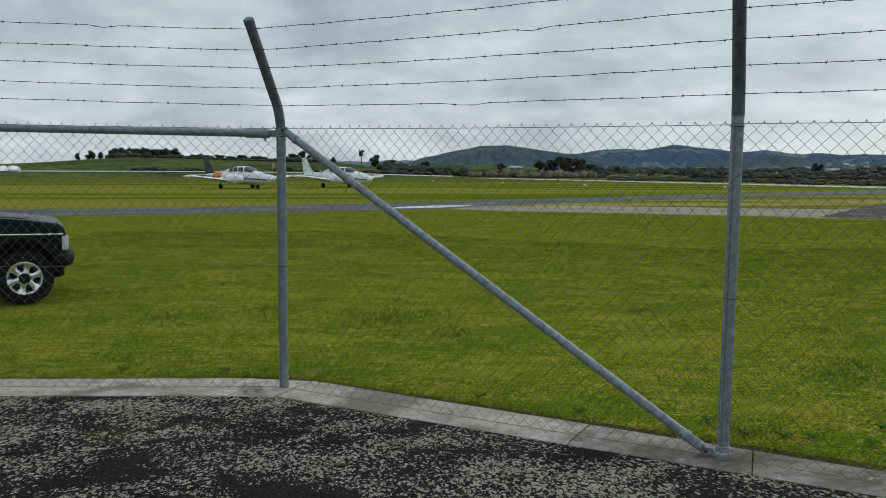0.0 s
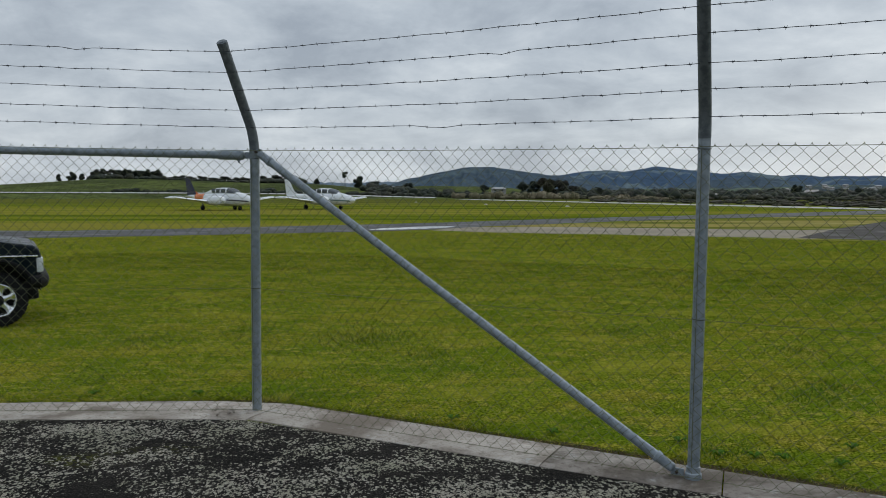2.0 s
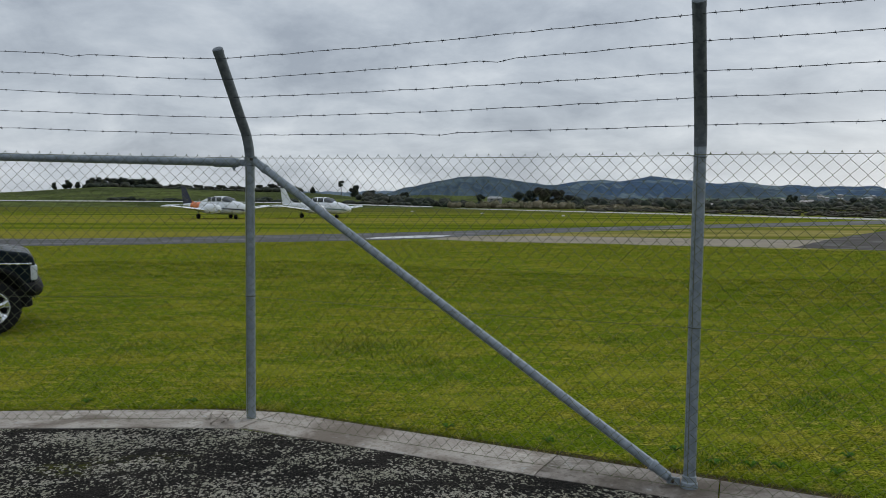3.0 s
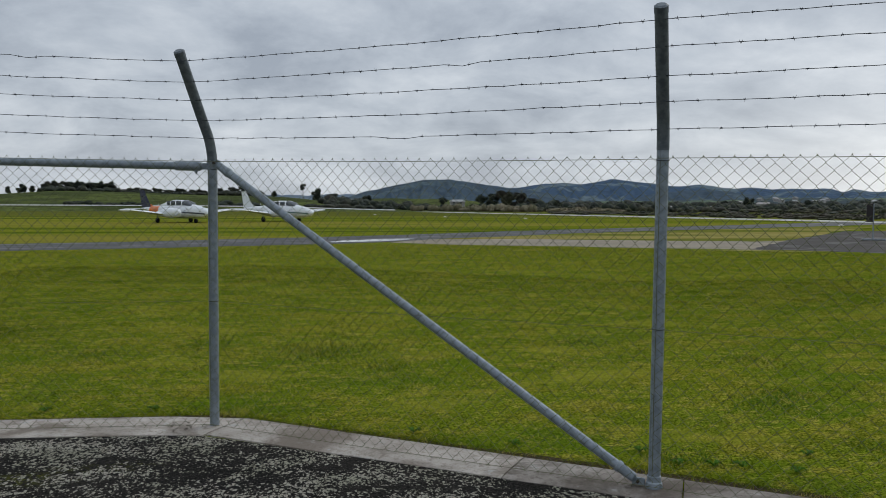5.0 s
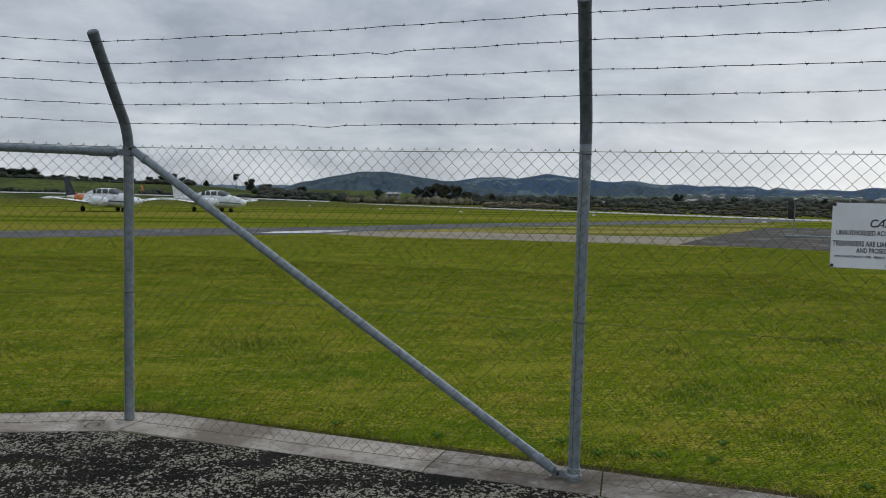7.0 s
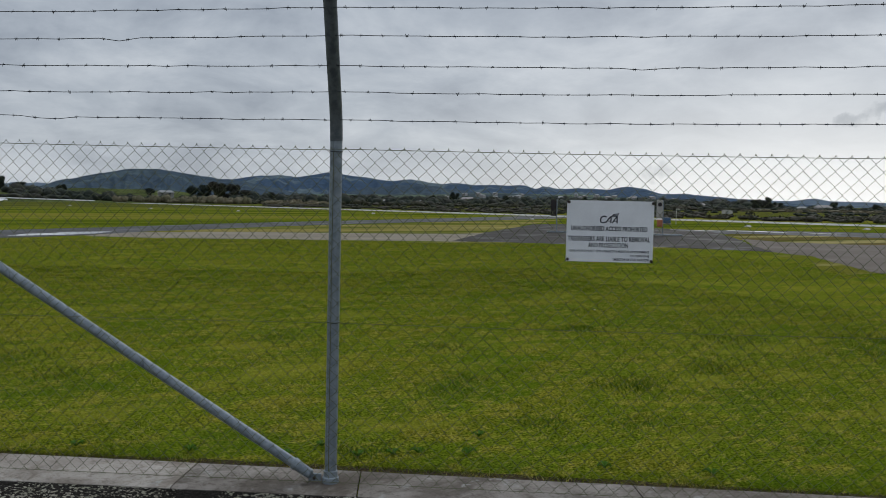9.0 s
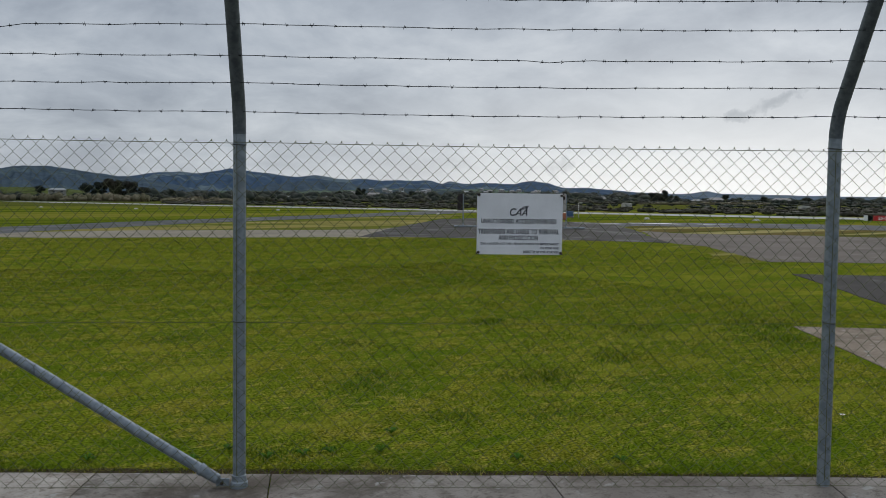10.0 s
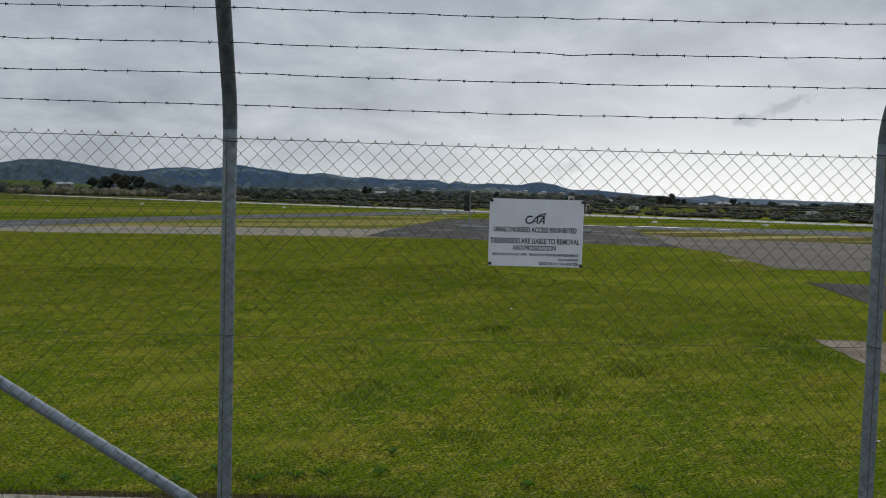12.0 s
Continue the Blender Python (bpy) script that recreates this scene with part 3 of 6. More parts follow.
kerb_run(JOINT, K3, OUT, OUT, (0.15, 0.045), 0.262, [0, 0.24, 0.62, 1], 5.0, KERB_OLD)
kerb_run(K3, K4, OUT, OUT, (0.045, 0.03), 0.262, [0, 1], 7.0, KERB_OLD)


# bare soil between the kerb and the turf
line = [(-9.0, 6.68), (-3.5, 6.24), (-0.62, 6.07), (-0.37, 6.03), (0.14, 5.70), (2.20, 4.31), (4.76, 2.43), (7.28, 0.56)]
bm = bmesh.new()
slab(bm, wobble([(x, y - 0.04) for x, y in line] + [(x + 0.03, y + 0.075) for x, y in line[::-1]], 0.026, 0.07, 4.0), -0.03, 0.004)
tagged(part("soil", bm, SOIL, smooth=False), "dark bare soil along the kerb", "soil", kind="structure")


def paved(name, outline, material, label, lift, rough_edge=0.22, step=0.45, seed=0.0, category="taxiway"):
    bm = bmesh.new()
    slab(bm, wobble(outline, rough_edge, step, seed), -0.05, round(lift * 0.35, 4))
    return tagged(part(name, bm, material, smooth=False), label, category, kind="structure")


paved("taxiway_1", [(-60, 33.5), (-25, 31.5), (-14, 29.6), (-9.7, 29.7), (-6.4, 30.8), (-2.6, 32.3), (1.7, 34.0), (4.2, 35.6), (7.3, 39.2), (10.7, 41.8), (14.9, 45.3), (22.1, 50.2), (27.4, 53.3), (40, 60.6), (62, 74),
                    (60, 82), (37.6, 66.5), (25.6, 58.6), (19.9, 54.9), (12.8, 50.1), (8.6, 46.6), (5.1, 43.9), (2.0, 41.8), (-3.2, 38.9), (-7.5, 36.4), (-11.4, 35.0), (-25, 37), (-60, 40)],
      TAXI, "narrow grey asphalt taxiway winding across the turf", 0.012)
paved("taxiway_2", [(3.9, 34.8), (6.2, 32.9), (8.2, 31.8), (10.3, 31.0), (13.1, 29.4), (15.0, 28.5), (16.8, 27.4), (22.4, 35.0), (20.3, 34.4), (18.1, 34.8), (15.9, 35.8), (13.5, 36.8), (11.2, 37.8), (8.4, 38.2), (6.0, 37.9)],
      TAXI_TAN, "worn tan-grey taxiway branch beside the grass", 0.020)
paved("apron_1", [(16.4, 27.9), (18.1, 27.0), (19.2, 25.7), (20.2, 24.2), (22.0, 22.3), (23.1, 20.7), (23.7, 18.9), (26.3, 21.9), (31.0, 26.9), (35.0, 31.6), (39.2, 36.3), (38.6, 41.8), (38.8, 49.6), (34.8, 48.5), (27.4, 40.5), (22.5, 35.3)],
      APRON_DARK, "dark asphalt apron at the edge of the turf", 0.028, seed=2.0)
paved("apron_2", [(23.7, 18.9), (23.2, 17.1), (20.9, 14.4), (19.5, 12.8), (18.9, 12.0), (21.0, 10.2), (60, -27), (74, -16), (34.9, 17.2), (34.4, 18.5), (33.5, 20.6), (31.6, 22.1), (30.7, 24.3), (31.4, 26.9), (26.3, 21.9)],
      APRON_PALE, "pale worn asphalt apron with darker wheel tracks", 0.020, seed=3.0)
paved("taxiway_3", [(35.2, 31.4), (37.1, 32.2), (38.2, 30.4), (39.8, 27.9), (41.4, 25.5), (43.1, 21.6), (62, -20), (72, -20), (51.5, 25.6), (49.1, 30.3), (46.3, 33.3), (43.5, 35.4), (38.5, 37.5)],
      TAXI, "wet grey asphalt taxiway beyond the apron", 0.016, seed=4.0)
paved("concrete_pad", [(9.74, 5.66), (12.64, 2.90), (10.1, -0.1), (7.15, 2.57)], PAD, "pale pinkish concrete pad in the turf", 0.02, 0.015, 0.3, 5.0, "concrete pad")
paved("asphalt_pad", [(16.3, 9.75), (21.6, 4.2), (17.3, -1.2), (11.5, 4.70)], APRON_DARK, "dark asphalt pad in the turf", 0.02, 0.04, 0.5, 6.0, "asphalt pad")
paved("dry_grass_1", [(8.6, 40.0), (8.4, 38.3), (11.2, 37.9), (13.5, 37.0), (15.9, 36.0), (18.1, 35.0), (20.3, 34.6), (22.4, 35.2), (27.2, 40.6), (34.4, 48.7), (46, 60), (40, 59.8), (27.4, 52.4), (18.5, 47.0), (13, 43.2)], DRY_TURF, "dry straw-coloured grass between the taxiways", 0.010, 0.5, 1.0, 8.0, "grass")
paved("dry_grass_2", [(31.4, 26.9), (30.7, 24.3), (31.6, 22.1), (33.5, 20.6), (34.4, 18.5), (34.9, 17.2), (74, -16), (66, -26), (43.1, 21.4), (41.2, 25.3), (39.6, 27.7), (38.0, 30.2), (36.9, 32.0), (35.2, 31.4)], BROWN_TURF, "dry brownish grass between two taxiways", 0.024, 0.3, 1.0, 9.0, "grass")
paved("dry_grass_3", [(13.6, 28.3), (16.6, 26.6), (18.6, 24.2), (20.9, 21.8), (22.2, 19.2), (22.2, 17.2), (20.0, 14.9), (18.4, 13.0), (17.9, 12.0), (19.3, 12.2), (21.3, 14.6), (23.5, 17.2), (24.0, 19.1), (22.4, 22.6), (19.6, 26.0), (16.8, 27.9), (15.2, 28.7)], EDGE_TURF, "dry straw-coloured grass along the edge of the apron", 0.010, 0.45, 0.5, 12.0, "grass")
RX = [(y, 78 - 0.19 * y) for y in (-120, -40, 20, 60, 110, 160, 230)]
paved("runway", [(x - 6.2, y) for y, x in RX] + [(x + 1.6, y) for y, x in RX[::-1]], RUNWAY, "pale grey runway across the far side of the airfield", 0.03, 0.1, 6.0, 7.0, "runway")
for cx, cy, a, b, turn in ((3.4, 37.0, 2.7, 0.9, 42), (41.2, 34.6, 1.9, 0.55, -68), (38.2, 36.6, 1.6, 0.4, -50), (42.8, 31.2, 1.2, 0.3, -62)):
    t = radians(turn)
    ring = [(cx + a * math.cos(u) * math.cos(t) - b * math.sin(u) * math.sin(t), cy + a * math.cos(u) * math.sin(t) + b * math.sin(u) * math.cos(t)) for u in np.linspace(0, 2 * math.pi, 30)[:-1]]
    bm = bmesh.new()
    slab(bm, wobble(ring, 0.3, 0.5, cx), 0.0, 0.014)
    tagged(part("puddle", bm, WATER, smooth=False), "shallow puddle of rain water on asphalt", "puddle", kind="structure")


# ---- hills ----
def land(name, az0, az1, r_list, height, material, label, cols=160):
    """Rolling land in rings round the origin; height(azimuth, place in depth 0..1, x, y)."""
    verts, faces = [], []
    rows = len(r_list)
    for i, r in enumerate(r_list):
        for j in range(cols):
            az = az0 + (az1 - az0) * j / (cols - 1)
            x, y = r * math.sin(radians(az)), r * math.cos(radians(az))
            verts.append((x, y, height(az, r, x, y)))
    for i in range(rows - 1):
        for j in range(cols - 1):
            k = i * cols + j
            faces.append((k, k + 1, k + 1 + cols, k + cols))
    return tagged(new(name, mesh_of(name, verts, faces, material, True)), label, "hill", kind="structure")


def ridge(name, dist, deep, skyline, material, label, seed, grain=0.11):
    """A range of hills: its skyline as azimuths and elevations in degrees, rounded and roughened."""
    azs, els = [p[0] for p in skyline], [p[1] for p in skyline]

    def crest(az):
        return sum(float(np.interp(az + d, azs, els)) * w for d, w in ((-0.2, 0.2), (0, 0.6), (0.2, 0.2)))

    def height(az, r, x, y):
        u = (r - dist) / deep                       # -1 at the foot, 0 on the crest
        fall = max(0.0, 1 - abs(u)) ** 0.9
        n = noise.fractal(Vector((x, y, seed * 50)) * (60.0 / dist), 0.8, 2.1, 7)
        g = abs(noise.noise(Vector((az * 1.1, u * 1.2, seed))))
        f = noise.fractal(Vector((az * 0.9, u * 2.6, seed + 7)), 0.7, 2.2, 5)
        h = (crest(az) + grain * n * min(1, crest(az) * 3)) * (fall - (0.9 * g + 0.35 * f) * fall * (1 - fall) * 1.6)
        return 1.5 * (fall > 0) + math.tan(radians(max(h, 0))) * dist - (3.0 if fall <= 0 else 0)

    return land(name, azs[0], azs[-1], [dist + deep * u for u in (-1, -0.92, -0.84, -0.76, -0.68, -0.6, -0.52, -0.44, -0.36, -0.28, -0.2, -0.12, -0.05, 0, 0.25, 1)], height, material, label, 360)


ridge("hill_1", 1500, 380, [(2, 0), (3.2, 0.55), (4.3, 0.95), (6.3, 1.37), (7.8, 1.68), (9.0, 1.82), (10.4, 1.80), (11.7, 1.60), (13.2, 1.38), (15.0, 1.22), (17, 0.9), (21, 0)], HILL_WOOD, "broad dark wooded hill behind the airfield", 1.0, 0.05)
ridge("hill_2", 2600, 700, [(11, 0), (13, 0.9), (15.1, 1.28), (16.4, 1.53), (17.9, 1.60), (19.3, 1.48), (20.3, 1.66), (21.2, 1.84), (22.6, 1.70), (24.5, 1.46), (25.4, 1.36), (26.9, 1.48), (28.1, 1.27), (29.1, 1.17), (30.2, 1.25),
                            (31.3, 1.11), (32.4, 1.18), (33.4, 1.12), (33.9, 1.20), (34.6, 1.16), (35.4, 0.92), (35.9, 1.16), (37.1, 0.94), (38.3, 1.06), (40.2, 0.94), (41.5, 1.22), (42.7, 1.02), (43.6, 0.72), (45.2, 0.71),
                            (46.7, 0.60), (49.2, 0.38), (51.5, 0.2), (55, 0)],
      HILL_FAR, "long range of hills on the skyline, painted with blue-grey haze", 2.0, 0.05)
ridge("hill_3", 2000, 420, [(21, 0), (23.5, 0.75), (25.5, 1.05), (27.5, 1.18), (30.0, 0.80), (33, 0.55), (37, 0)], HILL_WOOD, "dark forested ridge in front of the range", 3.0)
ridge("hill_4", 3600, 700, [(42, 0), (46, 0.40), (49.2, 0.40), (51.1, 0.35), (52.1, 0.40), (53.0, 0.54), (53.9, 0.38), (54.6, 0.35), (58, 0.29), (61.2, 0.21), (66, 0.20), (74, 0)], HILL_PALE, "low ridge far away, painted with pale blue haze", 4.0, 0.03)
ridge("hill_5", 1800, 350, [(-14, 0), (-8, 0.65), (-3, 0.74), (1, 0.70), (4, 0.75), (6, 0.3), (8, 0)], HILL_PALE, "faint ridge behind the green hill, painted with grey haze", 5.0)
ridge("hill_6", 1150, 330, [(14, 0), (20, 0.36), (27, 0.46), (33, 0.58), (39, 0.56), (44.5, 0.38), (50, 0)], HILL_MID, "patchwork foothills with pasture and trees", 6.0, 0.06)

ridge("hill_8", 430, 70, [(1.5, 0), (3.5, 0.42), (6, 0.52), (9, 0.50), (11.5, 0.40), (14, 0)], HILL_NEAR, "green paddock on a low rise beyond the scrub", 8.0, 0.02)


def near_hill(az, r, x, y):
    side = 1 / (1 + math.exp((az - 1.5) / 1.7))
    foot = min(1, max(0, (r - 205) / 20)) ** 2
    rise = min(1, max(0, (r - 232) / 75))
    rise = rise * rise * (3 - 2 * rise)
    far = 1 - min(1, max(0, (r - 330) / 120))
    low = 1.25 / (1 + math.exp((az - 2) / 3.0))
    n = 0.35 * noise.noise(Vector((x * 0.03, y * 0.03, 3)))
    top = 5.6 + 0.5 * math.sin(az * 0.35) - 1.6 * max(0, (-15 - az) / 8)
    return -0.4 + low * foot + 0.4 * foot + side * (top - low) * rise * (0.4 + 0.6 * far) + n * rise


land("hill_7", -42, 14, [205, 210, 216, 222, 227, 232, 240, 250, 262, 275, 290, 305, 320, 335, 360, 400, 450], near_hill, HILL_NEAR, "low green grassy hill beyond the airfield", 120)
# the pale road along the foot of the hill
verts, faces = [], []
for j in range(60):
    az = -34 + 40.5 * j / 59
    for r, lift in ((226.0, 0.10), (230.5, 0.34)):
        x, y = r * math.sin(radians(az)), r * math.cos(radians(az))
        verts.append((x, y, near_hill(az, r, x, y) + lift))
for j in range(59):
    faces.append((2 * j, 2 * j + 2, 2 * j + 3, 2 * j + 1))
tagged(new("road", mesh_of("road", verts, faces, RUNWAY)), "pale banked perimeter road at the foot of the hill", "road", kind="structure")


# ---- the security fence ----
ARM, LEAN_TAN = 1.894, 0.64
STRANDS = (2.469, 2.348, 2.240, 2.114, 2.004)
STRANDS_LOW = (2.468, 2.349, 2.216, 2.095, 1.961)
fence = thing("security_fence", pose(0, 0, 0), "tall galvanised chain-link security fence topped with five strands of barbed wire", "fence")


def upright(base, z):
    """A point of a post's axis; the one at the foot of the brace leans along the fence."""
    return base + Vector(((0.0105 if base is P2 else 0.002) * z, 0, z))


def arm_at(base, lean, z):
    return upright(base, z) + lean * max(0.0, (z - ARM - 0.04) * LEAN_TAN)


def fence_post(base, lean, collar):
    bm = bmesh.new()
    pts = [upright(base, z) for z in (-0.02, 0.6, 1.2, 1.75)]
    for i in range(9):
        u = i / 8
        z = 1.80 + 0.22 * u
        pts.append(upright(base, z) + lean * (0.052 * u ** 2.2))
    pts += [arm_at(base, lean, 2.14), arm_at(base, lean, 2.505)]
    tip = arm_at(base, lean, 2.528)
    pts += [tip, tip + (tip - pts[-1]).normalized() * 0.006]
    tube(bm, pts[:7], 0.0325, 20)
    p = part("post", bm, GALV, fence, "galvanised steel post with a cranked top")
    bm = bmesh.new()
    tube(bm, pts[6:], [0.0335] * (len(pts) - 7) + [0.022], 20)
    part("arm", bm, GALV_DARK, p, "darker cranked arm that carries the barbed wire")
    cap = bmesh.new()
    ax = (pts[-1] - pts[-4]).normalized()
    tube(cap, [tip - ax * 0.03, tip + ax * 0.004, tip + ax * 0.012], [0.0352, 0.0352, 0.025], 20)
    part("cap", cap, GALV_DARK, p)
    if collar:
        c = bmesh.new()
        tube(c, [base + Vector((0, 0, z)) for z in (0.014, 0.018, 0.05, 0.056, 0.085, 0.088)], [0.046, 0.047, 0.044, 0.038, 0.037, 0.033], 20)
        part("collar", c, GALV, p)
    bar = bmesh.new()
    side = lean * 0.0335 - ALONG * 0.010
    tube(bar, [upright(base, z) + side + Vector((0.0012 * math.sin(9 * z), 0, 0)) for z in np.linspace(0.06, 1.80, 9)], 0.0018, 6)
    part("tension_bar", bar, WIRE, p, "thin dark bar threaded through the netting")
    for z in (0.893, 1.80):
        t = bmesh.new()
        tube(t, [upright(base, z) + Vector((math.cos(u) * 0.0345, math.sin(u) * 0.0345, 0.004 * math.sin(u))) for u in np.linspace(0, 2 * math.pi, 17)], 0.0026, 6, False)
        part("tie", t, BARB, p, "dark twisted tie wire")
    return p


LEAN_1 = Vector((-0.438, -0.899, 0))
LEANS = [LEFT_OUT, LEAN_1, Vector((-0.475, -0.88, 0)), OUT, OUT]
POSTS = [P0, P1, P2, P3, P4]
for i, (p, l) in enumerate(zip(POSTS, LEANS)):
    fence_post(p, l, i in (2, 4))


def netting(a, b, out, seed, width=0.0765, tall=0.0782, r=0.00118, off=0.040, TOP=1.8, fall=0.0, gap=0.01):
    """Woven wire: upright zigzag wires, each hooked into the next."""
    rng = np.random.RandomState(seed)
    run = b - a
    along = run.normalized()
    half = width / 2
    n = int(run.length / half)
    half = run.length / n
    levels = int((TOP - 0.005) / (tall / 2))
    A, D, O = np.array(a), np.array(along), np.array(out)
    verts, faces = [], []
    z = TOP - np.arange(levels + 1) * tall / 2
    for k in range(n):
        odd = (np.arange(levels + 1) + k) % 2
        x = (k + odd) * half
        bow = 0.003 * np.sin(x * 1.7 + seed) * np.sin(z * 2.2 + seed)
        y = off + np.where(odd == 1, 0.0012, -0.0012) * (1 if k % 2 else -1) + bow
        zz = z - fall * x / run.length + 0.002 * np.sin(x * 3.1 + seed) + rng.normal(0, 0.0006, len(z))
        # each bend is a short upright hook rather than a point
        x, y = np.repeat(x, 2), np.repeat(y, 2)
        zz = np.repeat(zz, 2) + np.tile((0.0026, -0.0026), levels + 1)
        c = A + np.outer(x, D) + np.outer(y, O) + np.outer(zz, (0, 0, 1))
        base = len(verts)
        for p in c:
            verts += [p - D * r * 1.42, p - O * r, p + D * r * 1.42, p + O * r]
        for i in range(2 * levels + 1):
            for j in range(4):
                u = base + 4 * i
                faces.append((u + j, u + (j + 1) % 4, u + 4 + (j + 1) % 4, u + 4 + j))
        if odd[0] == 1:                         # twisted ends along the top
            s = (k + 1) * half
            p = A + s * D + off * O
            for tilt in (-1, 1):
                e = len(verts)
                for h, w in ((TOP - 0.006, r), (TOP, r), (TOP + 0.003 + rng.uniform(-0.002, 0.002), r * 0.7)):
                    q = p + D * tilt * (0.003 if h > TOP + 0.0005 else -0.0012)
                    verts += [np.array((q[0], q[1], h - fall * s / run.length)) + v for v in (-D * w * 1.3, -O * w, D * w * 1.3, O * w)]
                for i in range(2):
                    for j in range(4):
                        u = e + 4 * i
                        faces.append((u + j, u + (j + 1) % 4, u + 4 + (j + 1) % 4, u + 4 + j))
    net = new("netting", mesh_of("netting", verts, faces, WIRE))
    net.parent = fence
    tagged(net, "diamond chain-link wire netting")
    for h, rad in ((TOP - gap, 0.0017), (0.893, 0.0012), (0.035, 0.0014)):
        bm = bmesh.new()
        tube(bm, [a + run * u + out * (off + 0.004) + Vector((0, 0, h - (fall * u if h > 1 else 0) - 0.006 * math.sin(math.pi * u))) for u in np.linspace(0, 1, 13)], rad, 6)
        part("line_wire", bm, WIRE, fence)
    return net


for i, (top, fall, gap) in enumerate(((1.905, 0.044, 0.012), (1.863, 0.045, 0.014), (1.817, 0.024, 0.008), (1.793, 0.003, 0.008))):
    netting(POSTS[i], POSTS[i + 1], OUT if i else LEFT_OUT, 11 + i, TOP=top, fall=fall, gap=gap)


def one_barb(bm, m, rng):
    """A short coil round the wire with four sharp ends."""
    tube(bm, [m @ Vector((-0.006, 0, 0)), m @ Vector((0.006, 0, 0))], 0.0031, 6)
    for k in (-1, 1):
        t = rng.uniform(0, math.pi)
        v = Vector((rng.uniform(-0.006, 0.006), 0.011 * math.cos(t), 0.011 * math.sin(t)))
        q = Vector((0.004 * k, 0, 0))
        tube(bm, [m @ (q - v), m @ q, m @ (q + v)], [0.0005, 0.0017, 0.0005], 5)


BARB_MESHES = []
for i in range(6):
    bm = bmesh.new()
    one_barb(bm, pose(0, 0, 0), random.Random(40 + i))
    me = bpy.data.meshes.new("barb")
    bm.to_mesh(me)
    bm.free()
    me.materials.append(BARB)
    BARB_MESHES.append(me)


def barbed_strand(a, b, seed, single):
    rng = random.Random(seed)
    run = b - a
    d = run.normalized()
    n = 28
    pts = []
    kick = rng.uniform(0.25, 0.75)
    for i in range(n + 1):
        u = i / n
        sag = -0.012 * math.sin(math.pi * u) + 0.0025 * rng.uniform(-1, 1) - (0.012 if abs(u - kick) < 0.02 and seed % 3 == 0 else 0)
        pts.append(a + run * u + Vector((0, 0, sag)))
    bm = bmesh.new()
    tube(bm, pts, 0.0018, 6)
    wire = part("barbed_wire", bm, BARB, fence, "dark weathered barbed wire strand")
    bm = bmesh.new()
    s = rng.uniform(0.02, 0.08)
    turn = d.to_track_quat("X", "Z").to_matrix().to_4x4()
    while s < run.length - 0.02:
        u = s / run.length * n
        i = min(int(u), n - 1)
        p = pts[i].lerp(pts[i + 1], u - i)
        m = Matrix.Translation(p) @ turn @ pose(0, 0, 0, rng.uniform(0, 180), 0, 0)
        if single:
            b = new("barb", rng.choice(BARB_MESHES))
            b.parent, b.matrix_basis = wire, m
        else:
            one_barb(bm, m, rng)
        s += 0.112 + rng.uniform(-0.012, 0.012)
    if single:
        bm.free()
    else:
        tagged(part("barb", bm, BARB, wire, smooth=False), kind="stuff")


for i in range(4):
    for j in range(5):
        z0, z1 = (STRANDS if i < 2 else STRANDS_LOW)[j] + (0.085 if i == 0 else 0), (STRANDS if i < 1 else STRANDS_LOW)[j]
        barbed_strand(arm_at(POSTS[i], LEANS[i], z0) + LEANS[i] * 0.03, arm_at(POSTS[i + 1], LEANS[i + 1], z1) + LEANS[i + 1] * 0.03, 5 * i + j, i in (1, 2))

# the top rail of the bay on the other side of the corner, with its clamp
bm = bmesh.new()
rail_a, rail_b = P0 + Vector((-0.2, 0.02, 1.872)), P1 + Vector((-0.075, 0.006, 1.818))
tube(bm, [rail_a.lerp(rail_b, u) for u in (0, 0.5, 0.97, 1)], [0.027, 0.027, 0.027, 0.025], 16)
rail = part("top_rail", bm, GALV, fence, "galvanised pipe rail along the top of the netting")
bm = bmesh.new()
tube(bm, [rail_b + Vector((-0.17, 0.01, 0.002)), rail_b + Vector((-0.165, 0.01, 0.002)), rail_b + Vector((0.0, 0, 0)), rail_b + Vector((0.012, 0, 0))], [0.029, 0.033, 0.032, 0.020], 14)
box(bm, rail_b + Vector((0.03, 0, 0)), (0.07, 0.012, 0.045), 0.003)
part("rail_end", bm, GALV, rail)
bm = bmesh.new()
tube(bm, [rail_b + Vector((-0.03, 0, -0.02)), rail_b + Vector((-0.03, 0, -0.055))], 0.007, 8)
tube(bm, [rail_b + Vector((-0.03, 0, -0.03)), rail_b + Vector((-0.03, 0, -0.040))], 0.013, 6)
part("bolt", bm, GALV, rail)
for z in (1.80, 1.845):
    bm = bmesh.new()
    tube(bm, [P1 + Vector((0, 0, z - 0.011)), P1 + Vector((0, 0, z + 0.011))], 0.0355, 20)
    part("clamp_band", bm, GALV, rail)

